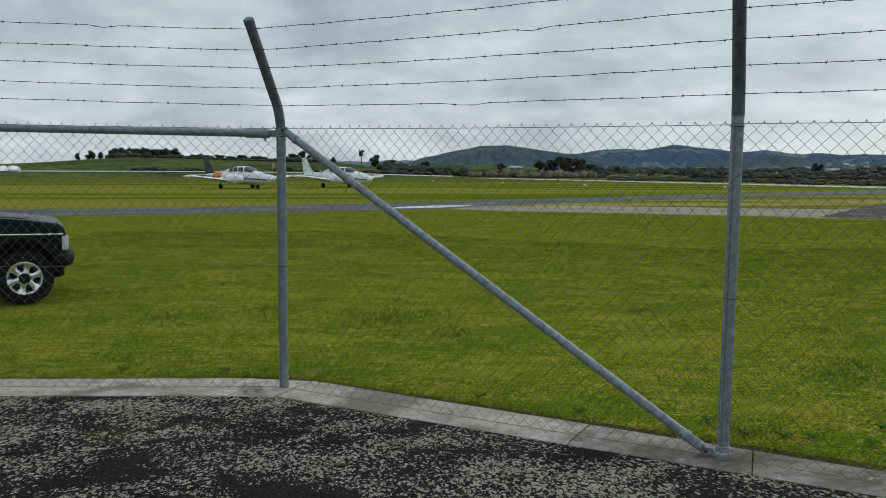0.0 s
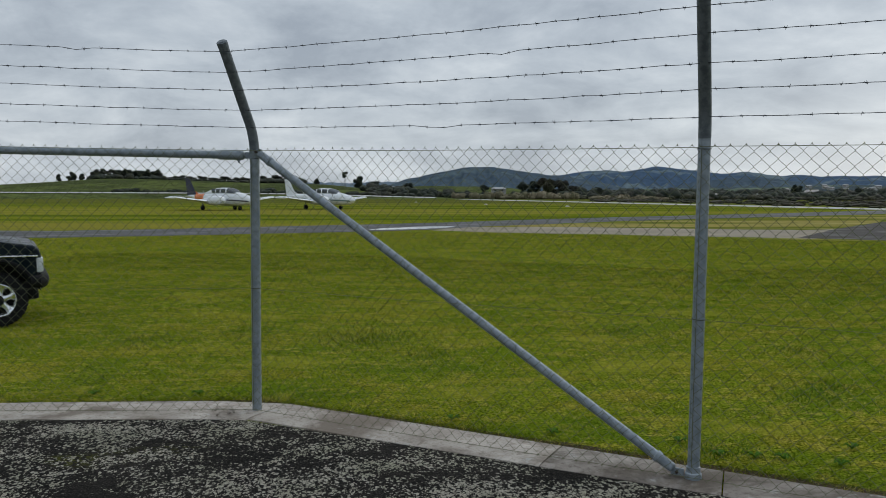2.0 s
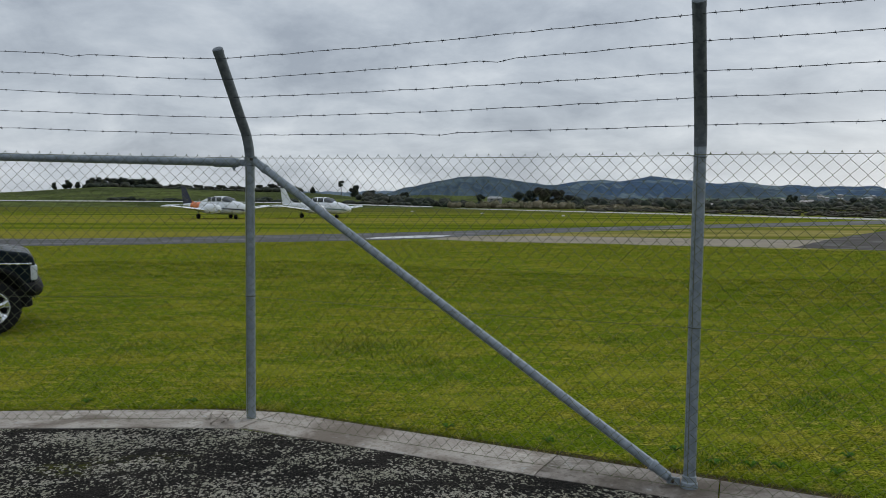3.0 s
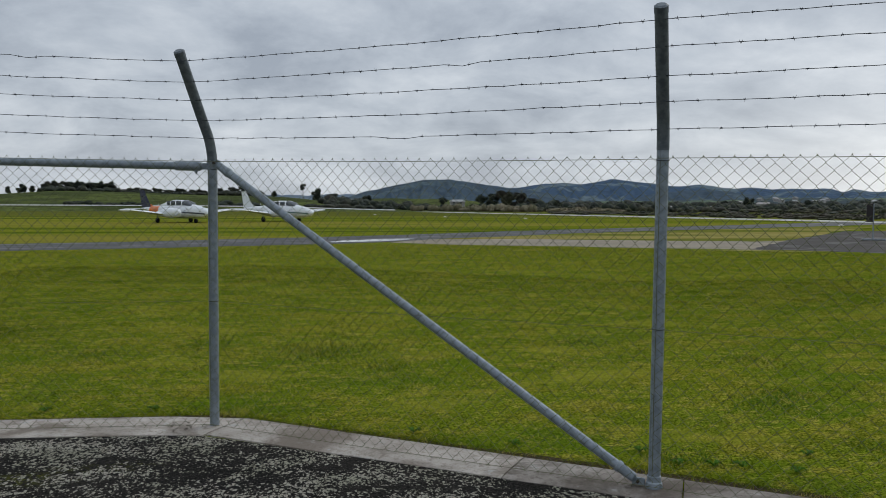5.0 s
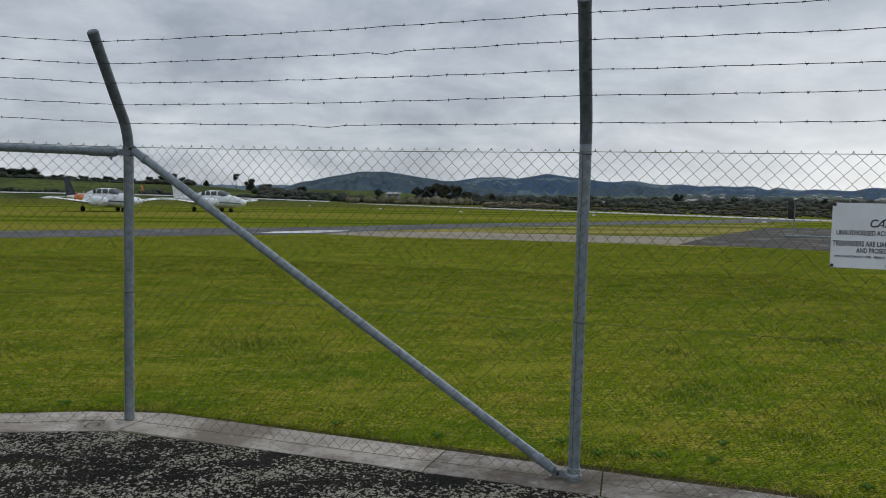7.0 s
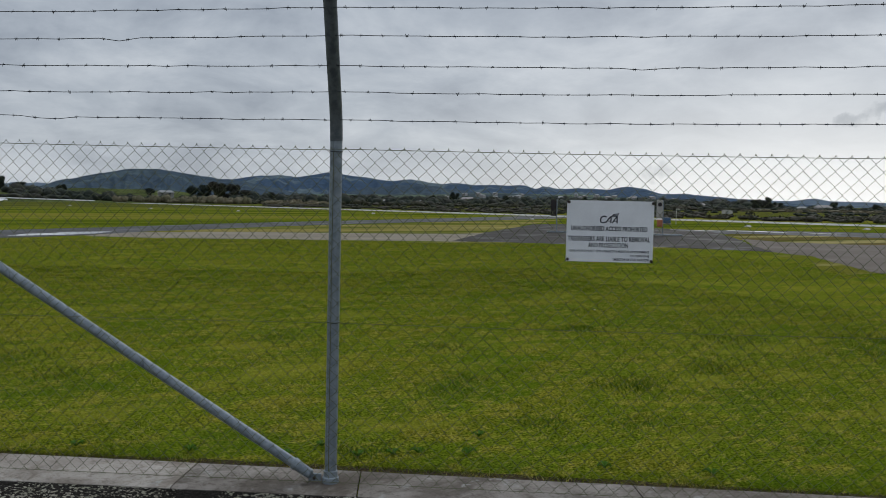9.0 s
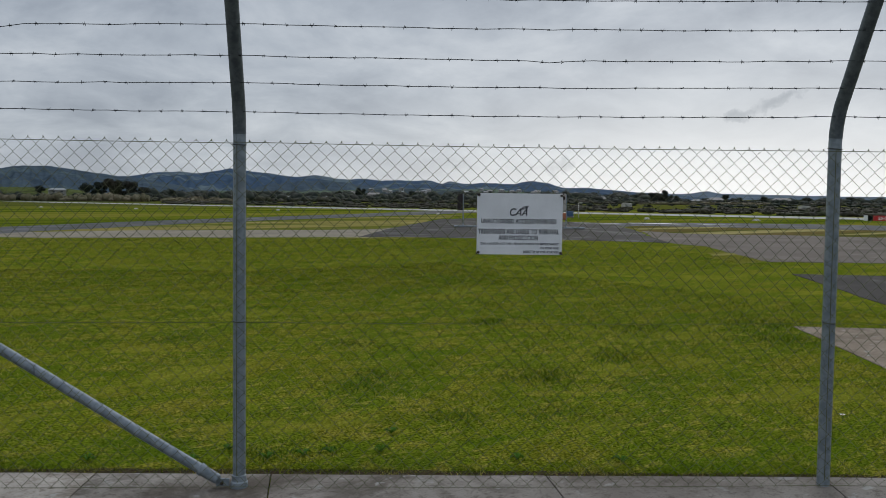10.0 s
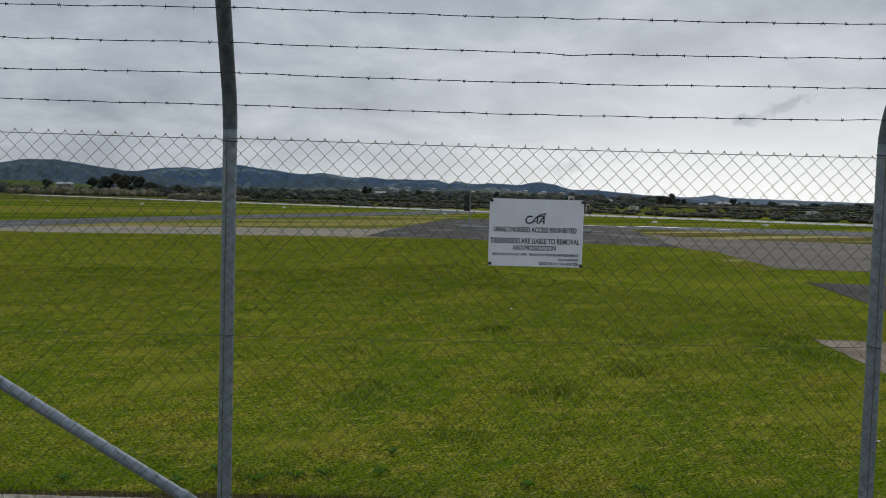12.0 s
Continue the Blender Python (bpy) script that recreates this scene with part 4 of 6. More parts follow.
# the slanting brace from the corner post's top to the next post's foot
b0 = P1 + ALONG * 0.055 + OUT * 0.012 + Vector((0, 0, 1.829))
b1 = P2 - ALONG * 0.10 + OUT * 0.012 + Vector((0, 0, 0.059))
bm = bmesh.new()
tube(bm, [b0.lerp(b1, u) for u in (0.03, 0.3, 0.6, 0.975)], 0.027, 16)
brace = part("brace", bm, GALV, fence, "slanting galvanised pipe brace between two posts")
w = (b1 - b0).normalized()
for a, s in ((b0, 1), (b1, -1)):
    bm = bmesh.new()
    tube(bm, [a + w * s * v for v in (0.0, 0.012, 0.09, 0.10, 0.118, 0.122)], [0.016, 0.027, 0.0285, 0.033, 0.033, 0.026], 16)
    q = a - w * s * 0.02
    box(bm, q, (0.07, 0.014, 0.04), 0.003, math.degrees(math.atan2(ALONG.y, ALONG.x)))
    part("brace_end", bm, GALV, brace)
    bm = bmesh.new()
    tube(bm, [q - OUT * 0.022, q + OUT * 0.022], 0.009, 6)
    part("bolt", bm, RUST, brace)
# wire ties that hold the netting to the brace
rng = random.Random(12)
side = w.orthogonal().normalized()
up = w.cross(side)
for i in range(17):
    p = b0.lerp(b1, 0.07 + 0.052 * i + rng.uniform(-0.008, 0.008))
    bm = bmesh.new()
    tube(bm, [p + (side * math.cos(u) + up * math.sin(u)) * 0.0285 + w * 0.010 * math.sin(u) for u in np.linspace(0, 2 * math.pi, 15)], 0.0012, 5, False)
    part("tie", bm, WIRE, brace)


# ---- the notice on the fence ----
def lettering(words, centre_u, v, wide, tall, parent, right=None):
    cu = bpy.data.curves.new("lettering", "FONT")
    cu.body, cu.size, cu.offset = words, 1.0, 0.022
    cu.align_x = "CENTER"
    tmp = new("lettering", cu)
    bpy.context.view_layer.update()
    me = bpy.data.meshes.new_from_object(tmp.evaluated_get(bpy.context.evaluated_depsgraph_get()))
    bpy.data.objects.remove(tmp)
    co = np.empty(len(me.vertices) * 3)
    me.vertices.foreach_get("co", co)
    co = co.reshape(-1, 3)
    lo, hi = co.min(0), co.max(0)
    x = (co[:, 0] - (lo[0] + hi[0]) / 2) / (hi[0] - lo[0]) * wide + centre_u
    y = (co[:, 1] - (lo[1] + hi[1]) / 2) / (hi[1] - lo[1]) * tall + v
    me.vertices.foreach_set("co", np.stack([x, np.full(len(x), -0.0035), y], 1).ravel())
    me.materials.append(INK)
    ob = new("lettering", me)
    ob.parent = parent
    return tagged(ob, "black capital letters")


SW, SH = 0.436, 0.312
angle = math.degrees(math.atan2(ALONG.y, ALONG.x))
at = P2 + ALONG * 1.447 + OUT * 0.058
sign = thing("warning_sign", pose(at.x, at.y, 1.403, 1.0, 0.35, angle), "white rectangular airfield trespass notice with black lettering, tied to the netting", "sign")
bm = bmesh.new()
ring = []
for cx, cz, a0, rad in ((SW / 2, SH / 2, 0, 0.007), (-SW / 2, SH / 2, 90, 0.02), (-SW / 2, -SH / 2, 180, 0.007), (SW / 2, -SH / 2, 270, 0.007)):
    for i in range(5):
        u = radians(a0 + 22.5 * i)
        ring.append((cx - math.copysign(rad, cx) + rad * math.cos(u), cz - math.copysign(rad, cz) + rad * math.sin(u)))
face = [bm.verts.new((x, -0.0022, z)) for x, z in ring]
rear = [bm.verts.new((x, 0.0022, z)) for x, z in ring]
bm.faces.new(face)
bm.faces.new(rear[::-1])
for i in range(len(ring)):
    bm.faces.new((face[i], rear[i], rear[(i + 1) % len(ring)], face[(i + 1) % len(ring)]))
part("panel", bm, SIGN_WHITE, sign, "white enamelled metal plate", smooth=False)


def uv(u, v):
    return (u - 0.5) * SW, (0.5 - v) * SH


for words, u0, u1, v0, v1 in (("UNAUTHORISED ACCESS PROHIBITED", 0.05, 0.93, 0.415, 0.492), ("TRESPASSERS ARE LIABLE TO REMOVAL", 0.015, 0.965, 0.58, 0.662),
                              ("AND PROSECUTION", 0.255, 0.715, 0.685, 0.762), ("CIVIL AVIATION ACT 1990 - PENALTY 3 MONTHS IMPRISONMENT", 0.04, 0.96, 0.803, 0.842),
                              ("OR $2000 FINE", 0.745, 0.96, 0.872, 0.912), ("DIRECTOR OF CIVIL AVIATION", 0.545, 0.96, 0.932, 0.972)):
    x, z = uv((u0 + u1) / 2, (v0 + v1) / 2)
    lettering(words, x, z, (u1 - u0) * SW, (v1 - v0) * SH, sign)
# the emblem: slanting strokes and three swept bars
bm = bmesh.new()


def stroke(pts, wide):
    for (u0, v0), (u1, v1) in zip(pts, pts[1:]):
        x0, z0 = uv(u0, v0)
        x1, z1 = uv(u1, v1)
        d = Vector((x1 - x0, 0, z1 - z0)).normalized()
        nrm = Vector((-d.z, 0, d.x)) * wide / 2
        a, b = Vector((x0, -0.0036, z0)) - d * wide * 0.2, Vector((x1, -0.0036, z1)) + d * wide * 0.2
        bm.faces.new([bm.verts.new(p) for p in (a - nrm, b - nrm, b + nrm, a + nrm)])


stroke([(0.455, 0.262), (0.43, 0.250), (0.405, 0.262), (0.388, 0.305), (0.392, 0.345), (0.415, 0.358), (0.445, 0.345)], 0.0062)
stroke([(0.450, 0.358), (0.478, 0.300), (0.510, 0.250), (0.508, 0.358)], 0.0058)
stroke([(0.525, 0.358), (0.552, 0.300), (0.578, 0.252), (0.580, 0.358)], 0.0058)
stroke([(0.470, 0.328), (0.508, 0.328)], 0.004)
stroke([(0.545, 0.328), (0.580, 0.328)], 0.004)
for i in range(3):
    stroke([(0.515 + 0.012 * i, 0.262 - 0.002 * i), (0.535 + 0.004 * i, 0.222 + 0.016 * i), (0.600 - 0.006 * i, 0.205 + 0.018 * i)], 0.0036)
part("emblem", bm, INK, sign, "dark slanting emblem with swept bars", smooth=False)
for su, sv in ((0.022, 0.03), (0.985, 0.03), (0.02, 0.965), (0.985, 0.97)):
    x, z = uv(su, sv)
    bm = bmesh.new()
    tube(bm, [(x, -0.009, z), (x, -0.007, z), (x, 0.012, z)], [0.004, 0.0075, 0.0075], 8)
    tube(bm, [(x - 0.006, -0.006, z - 0.002), (x + math.copysign(0.012, x), -0.002, z + math.copysign(0.008, z)), (x + math.copysign(0.010, x), 0.012, z + math.copysign(0.010, z))], 0.0022, 6)
    part("bolt", bm, RUST, sign, "dark rusty fixing bolt")


# ---- aircraft ----
def loft(bm, sections, sides=16):
    """A body through upright oval sections: (x, y, z, half width, half height, squareness)."""
    rings = []
    for x, y, z, a, b, q in sections:
        ring = []
        for j in range(sides):
            u = 2 * math.pi * j / sides
            c, s = math.cos(u), math.sin(u)
            ring.append(bm.verts.new((x, y + a * math.copysign(abs(c) ** q, c), z + b * math.copysign(abs(s) ** q, s))))
        rings.append(ring)
    for p, r in zip(rings, rings[1:]):
        for j in range(sides):
            bm.faces.new((p[j], p[(j + 1) % sides], r[(j + 1) % sides], r[j]))
    bm.faces.new(rings[0])
    bm.faces.new(rings[-1][::-1])
    return bm


def aerofoil(bm, root, tip, thick, axis="y"):
    """A wing panel between two chord lines: (leading x, trailing x, span, height)."""
    rows = []
    for lead, trail, s, h in (root, tip):
        row = []
        for u, t in ((0, 0), (0.06, 0.5), (0.3, 1), (0.65, 0.62), (1, 0.05), (0.65, -0.35), (0.3, -0.55), (0.06, -0.35)):
            x = lead + (trail - lead) * u
            d = t * thick / 2 * abs(trail - lead)
            row.append(bm.verts.new((x, s, h + d) if axis == "y" else (x, d, s)))
        rows.append(row)
    for j in range(8):
        bm.faces.new((rows[0][j], rows[0][(j + 1) % 8], rows[1][(j + 1) % 8], rows[1][j]))
    bm.faces.new(rows[0])
    bm.faces.new(rows[1][::-1])
    return bm


def aeroplane(m, fin_paint, tail_paint, stripe_paint, label):
    """A low-wing twin with a tricycle undercarriage; nose along +x, wheels on z = 0."""
    top = thing("light_aeroplane", m, label, "aeroplane", "parked aircraft")
    bm = bmesh.new()
    loft(bm, [(4.55, 0, 1.18, 0.05, 0.05, 1), (4.4, 0, 1.18, 0.24, 0.20, 1), (3.9, 0, 1.22, 0.42, 0.42, 0.9), (3.0, 0, 1.30, 0.54, 0.56, 0.85), (2.2, 0, 1.30, 0.60, 0.58, 0.8),
              (0.8, 0, 1.32, 0.63, 0.60, 0.75), (-0.8, 0, 1.34, 0.58, 0.57, 0.8), (-2.2, 0, 1.38, 0.38, 0.38, 0.85), (-3.8, 0, 1.46, 0.17, 0.24, 0.9), (-4.7, 0, 1.50, 0.05, 0.14, 1)])
    body = part("fuselage", bm, WHITE_PAINT, top)
    bm = bmesh.new()
    loft(bm, [(2.75, 0, 1.60, 0.30, 0.03, 0.9), (2.1, 0, 1.75, 0.46, 0.26, 0.8), (1.5, 0, 1.85, 0.50, 0.33, 0.75), (0.2, 0, 1.86, 0.50, 0.33, 0.75), (-0.8, 0, 1.78, 0.42, 0.28, 0.8), (-1.9, 0, 1.66, 0.18, 0.12, 0.9)])
    cab = part("cabin", bm, WHITE_PAINT, top)
    bm = bmesh.new()
    loft(bm, [(2.55, 0, 1.68, 0.36, 0.05, 0.85), (2.12, 0, 1.80, 0.475, 0.25, 0.8), (1.55, 0, 1.88, 0.512, 0.29, 0.75)])
    part("windscreen", bm, GLASS_DARK, cab, "dark windscreen")
    for s in (-1, 1):
        for x0, x1 in ((0.72, 1.42), (0.02, 0.62), (-0.58, -0.08)):
            bm = bmesh.new()
            box(bm, ((x0 + x1) / 2, s * (0.492 if x0 > -0.5 else 0.455), 1.91), (x1 - x0 - 0.04, 0.06, 0.38), 0.03)
            part("side_window", bm, GLASS_DARK, cab)
    bm = bmesh.new()
    aerofoil(bm, (-3.30, -4.80, 1.55, 0), (-4.45, -5.10, 3.25, 0), 0.10, "z")
    fin = part("fin", bm, fin_paint, top)
    bm = bmesh.new()
    aerofoil(bm, (-2.5, -3.6, 1.50, 0), (-3.5, -3.6, 1.98, 0), 0.05, "z")
    part("fin_root", bm, tail_paint, top)
    bm = bmesh.new()
    loft(bm, [(-1.9, 0, 1.40, 0.43, 0.40, 0.85), (-2.6, 0, 1.42, 0.335, 0.36, 0.85), (-3.4, 0, 1.45, 0.235, 0.29, 0.9)])
    part("tail_band", bm, tail_paint, body)
    bm = bmesh.new()
    loft(bm, [(4.25, 0, 1.12, 0.33, 0.09, 0.7), (3.9, 0, 1.15, 0.455, 0.095, 0.7), (3.0, 0, 1.20, 0.572, 0.10, 0.7), (2.2, 0, 1.22, 0.632, 0.10, 0.7), (0.8, 0, 1.26, 0.662, 0.09, 0.7), (-0.8, 0, 1.30, 0.612, 0.08, 0.7), (-1.8, 0, 1.33, 0.475, 0.07, 0.7)])
    part("stripe", bm, stripe_paint, body)
    for s in (-1, 1):
        bm = bmesh.new()
        aerofoil(bm, (1.35, -0.65, 0.45 * s, 0.92), (1.15, -0.50, 5.25 * s, 1.42), 0.16)
        wing = part("wing", bm, WHITE_PAINT, top)
        bm = bmesh.new()
        loft(bm, [(1.18, 5.32 * s, 1.425, 0.05, 0.03, 1), (0.95, 5.42 * s, 1.43, 0.17, 0.115, 1), (0.3, 5.48 * s, 1.43, 0.20, 0.12, 1), (-0.55, 5.36 * s, 1.43, 0.06, 0.03, 1)], 12)
        part("wing_tip", bm, WHITE_PAINT, wing)
        bm = bmesh.new()
        aerofoil(bm, (-3.95, -4.75, 0.05 * s, 1.52), (-4.15, -4.75, 1.95 * s, 1.54), 0.10)
        part("tailplane", bm, WHITE_PAINT, top)
        y = 1.78 * s
        bm = bmesh.new()
        loft(bm, [(2.72, y, 1.20, 0.20, 0.20, 1), (2.6, y, 1.20, 0.35, 0.34, 0.9), (2.1, y, 1.20, 0.43, 0.42, 0.8), (1.2, y, 1.20, 0.43, 0.42, 0.8), (0.2, y, 1.16, 0.26, 0.22, 0.9), (-0.9, y, 1.14, 0.05, 0.06, 1)])
        nac = part("engine_nacelle", bm, WHITE_PAINT, top)
        bm = bmesh.new()
        loft(bm, [(3.02, y, 1.17, 0.02, 0.02, 1), (2.9, y, 1.17, 0.10, 0.10, 1), (2.72, y, 1.17, 0.145, 0.145, 1)], 12)
        part("spinner", bm, WHITE_PAINT, nac, "white propeller hub")
        for k in range(2):
            u = radians(24 + 180 * k)
            c, d = math.cos(u), math.sin(u)
            bm = bmesh.new()
            tube(bm, [(2.83, y + c * r, 1.17 + d * r) for r in (0.08, 0.4, 0.8, 0.95)], [0.022, 0.032, 0.028, 0.012], 8)
            part("blade", bm, GALV, nac)
        for side in (-1, 1):
            bm = bmesh.new()
            tube(bm, [(2.60, y + 0.20 * side, 1.17), (2.68, y + 0.20 * side, 1.17)], [0.085, 0.07], 12)
            part("intake", bm, BLACK_PLASTIC, nac)
    for x, y, r in ((2.75, 0.0, 0.19), (-0.15, 1.78, 0.225), (-0.15, -1.78, 0.225)):
        bm = bmesh.new()
        tube(bm, [(x, y, r), (x - 0.05, y, 0.9)], 0.045, 8)
        leg = part("undercarriage_leg", bm, GALV, top)
        bm = bmesh.new()
        loft_wheel = [(x, y + w, r) for w in (-0.09, -0.07, 0.07, 0.09)]
        tube(bm, loft_wheel, [r * 0.8, r, r, r * 0.8], 18)
        part("wheel", bm, RUBBER, leg)
    for x, h in ((-1.1, 0.28), (-2.3, 0.34)):
        bm = bmesh.new()
        tube(bm, [(x, 0, 1.70), (x - 0.14, 0, 1.76 + h)], [0.022, 0.01], 6)
        part("aerial", bm, WHITE_PAINT, body)
    for ob in top.children:                        # the body sits low over its wheels
        if ob.name.split(".")[0] != "undercarriage_leg":
            ob.location.z -= 0.18 if ob.name.split(".")[0] == "cabin" else 0.32
    return top


def parked(az, dist, heading, size, *paint):
    x, y = 0.112 + dist * math.sin(radians(az)), -0.121 + dist * math.cos(radians(az))
    return aeroplane(pose(x, y, 0.0, 0, 0, heading) @ Matrix.Scale(size, 4), *paint)


parked(-8.0, 78.0, -44, 1.0, NAVY, ORANGE, NAVY, "white twin-engined aeroplane with navy fin and orange tail, on grass")
parked(-1.4, 82.0, -44, 1.0, WHITE_PAINT, WHITE_PAINT, GREY_GREEN, "white twin-engined aeroplane with a grey-green stripe, on grass")
parked(-33.7, 36.5, -60, 1.42, WHITE_PAINT, WHITE_PAINT, NAVY, "white aeroplane with a rounded wing tip, parked on grass")


# ---- the parked four-wheel drive ----
def arch(cx, r, n=12):
    return [(cx + r * math.cos(u), 0.36 + r * math.sin(u)) for u in np.linspace(math.pi, 0, n)]


def extruded(bm, profile, half, crown=0.0, bevel=0.03):
    """A side outline in x and z, drawn out to both sides."""
    a = [bm.verts.new((x, -half, z)) for x, z in profile]
    b = [bm.verts.new((x, half, z)) for x, z in profile]
    n = len(profile)
    fa, fb = bm.faces.new(a), bm.faces.new(b[::-1])
    for i in range(n):
        bm.faces.new((a[i], b[i], b[(i + 1) % n], a[(i + 1) % n]))
    if bevel:
        bmesh.ops.bevel(bm, geom=list(set(fa.edges) | set(fb.edges)), offset=bevel, segments=3, affect="EDGES", profile=0.55)
    return bm


def lathe(bm, x, y, z, side, profile, n=40, close=False):
    """Turned about the axle: pairs of distance outwards and radius."""
    rings = [[bm.verts.new((x + q * math.cos(2 * math.pi * j / n), y + side * w, z + q * math.sin(2 * math.pi * j / n))) for j in range(n)] for w, q in profile]
    for p, q in zip(rings, rings[1:]):
        for j in range(n):
            bm.faces.new((p[j], p[(j + 1) % n], q[(j + 1) % n], q[j]))
    if close:
        bm.faces.new(rings[-1])
    return bm


def wheel(parent, x, y, side):
    r = 0.315
    bm = bmesh.new()
    lathe(bm, x, y, r, side, [(-0.19, 0.16), (-0.215, 0.21), (-0.205, 0.285), (-0.17, 0.307), (-0.03, 0.307), (0.0, 0.290), (0.014, 0.245), (0.006, 0.198), (-0.02, 0.188)])
    for i in range(34):
        for row, w in ((0, -0.045), (1, -0.135)):
            u = 2 * math.pi * (i + 0.5 * row) / 34
            c, s = math.cos(u), math.sin(u)
            pts = [(x + c * (r + dr - 0.008), y + side * (w + dw), r + s * (r + dr - 0.008)) for dr, dw in ((-0.01, 0.03), (0.002, 0.028), (0.002, -0.028), (-0.01, -0.03))]
            tube(bm, pts, 0.010, 4)
    tyre = part("wheel", bm, RUBBER, parent, "chunky black tyre on an alloy wheel")
    bm = bmesh.new()
    lathe(bm, x, y, r, side, [(-0.03, 0.189), (0.006, 0.194), (0.014, 0.186), (0.012, 0.172), (-0.02, 0.160), (-0.10, 0.155)])
    part("rim", bm, CHROME, tyre, "polished alloy rim")
    # black brake disc; the shade inside the wheel is put into its colour
    bm = bmesh.new()
    lathe(bm, x, y, r, side, [(-0.09, 0.17), (-0.085, 0.10), (-0.08, 0.01)], 30, True)
    part("dark_brake_disc", bm, BLACK_PLASTIC, tyre)
    for i in range(6):
        u = 2 * math.pi * i / 6 + 0.3
        bm = bmesh.new()
        c, s = math.cos(u), math.sin(u)
        pts = [(x + c * q, y + side * w, r + s * q) for q, w in ((0.045, -0.030), (0.085, -0.022), (0.12, -0.030), (0.150, -0.036), (0.168, -0.04))]
        tube(bm, pts, [0.050, 0.036, 0.034, 0.056, 0.074], 10)
        part("spoke", bm, CHROME, tyre)
    bm = bmesh.new()
    lathe(bm, x, y, r, side, [(-0.03, 0.066), (0.020, 0.060), (0.028, 0.03), (0.029, 0.005)], 20, True)
    part("hub", bm, BLACK_PLASTIC, tyre, "black hub cap")


def four_wheel_drive(m):
    car = thing("off_road_car", m, "dark green-black boxy four-wheel drive with alloy wheels, parked on grass", "car")
    # x forwards from the front axle, y to its left
    prof = [(0.585, 0.46), (0.585, 0.82), (0.565, 0.895), (0.50, 0.94), (0.15, 0.990), (-0.75, 1.060), (-0.85, 1.075), (-3.45, 1.05), (-3.50, 0.50)]
    low = [(-3.1, 0.50)] + arch(-2.65, 0.44)[0:] + [(-2.1, 0.42), (-0.52, 0.42)] + arch(0.10, 0.43) + [(0.54, 0.44)]
    bm = bmesh.new()
    extruded(bm, (prof + low)[::-1], 0.85, bevel=0.045)
    body = part("body", bm, CAR_PAINT, car, "glossy dark green-black paint")
    bm = bmesh.new()
    extruded(bm, [(-0.85, 1.06), (-1.45, 1.72), (-3.25, 1.72), (-3.42, 1.04)], 0.76, bevel=0.05)
    roof = part("cab", bm, CAR_PAINT, car)
    for s in (-1, 1):
        for pts in ([(-1.12, 1.13), (-1.55, 1.62), (-2.05, 1.62), (-2.05, 1.13)], [(-2.15, 1.13), (-2.15, 1.62), (-2.75, 1.62), (-2.75, 1.13)], [(-2.85, 1.13), (-2.85, 1.62), (-3.2, 1.62), (-3.3, 1.13)]):
            bm = bmesh.new()
            a = [bm.verts.new((x, s * 0.763, z)) for x, z in pts]
            b = [bm.verts.new((x, s * 0.74, z)) for x, z in pts]
            bm.faces.new(a)
            bm.faces.new(b[::-1])
            for i in range(4):
                bm.faces.new((a[i], a[(i + 1) % 4], b[(i + 1) % 4], b[i]))
            part("side_window", bm, GLASS_DARK, roof, smooth=False)
    bm = bmesh.new()
    box(bm, (-1.13, 0, 1.40), (0.03, 1.36, 0.74), 0.01)
    bmesh.ops.rotate(bm, verts=bm.verts, cent=(-1.13, 0, 1.40), matrix=Matrix.Rotation(radians(-42), 3, "Y"))
    part("windscreen", bm, GLASS_DARK, roof)
    bm = bmesh.new()
    extruded(bm, [(0.40, 0.93), (0.34, 0.962), (0.12, 1.000), (-0.72, 1.082), (-0.80, 1.05), (0.30, 0.93)], 0.60, bevel=0.015)
    part("bonnet", bm, CAR_PAINT, car, "raised dark bonnet panel")
    for s in (-1, 1):
        bm = bmesh.new()
        tube(bm, [(0.55, s * 0.853, 0.815), (-0.5, s * 0.856, 0.83), (-2.2, s * 0.856, 0.83), (-3.45, s * 0.853, 0.82)], 0.012, 8)
        part("side_moulding", bm, CHROME if s < 0 else CAR_GREY, body, "thin pale side strip")
        bm = bmesh.new()
        tube(bm, [(0.10 + 0.425 * math.cos(u), s * 0.855, 0.35 + 0.425 * math.sin(u)) for u in np.linspace(math.pi * 1.02, -0.05, 18)], 0.028, 8)
        part("wheel_arch", bm, BLACK_PLASTIC, body, "black plastic wheel arch trim")
        bm = bmesh.new()
        tube(bm, [(-2.65 + 0.45 * math.cos(u), s * 0.86, 0.36 + 0.45 * math.sin(u)) for u in np.linspace(math.pi * 1.02, -0.05, 18)], 0.035, 8)
        part("wheel_arch", bm, BLACK_PLASTIC, body, "black plastic wheel arch trim")
        bm = bmesh.new()
        box(bm, (0.565, s * 0.64, 0.71), (0.09, 0.36, 0.17), 0.02)
        part("headlamp", bm, LAMP_GLASS, car, "clear glass headlamp")
        bm = bmesh.new()
        box(bm, (0.565, s * 0.834, 0.71), (0.060, 0.05, 0.17), 0.012)
        part("side_lamp", bm, LAMP_GLASS, car, "clear side lamp")
        for x in (0.13, -2.65):
            wheel(car, x, s * 0.86, s)
    bm = bmesh.new()
    box(bm, (0.55, 0, 0.71), (0.06, 0.92, 0.15), 0.015)
    part("grille", bm, BLACK_PLASTIC, car, "black plastic grille")
    bm = bmesh.new()
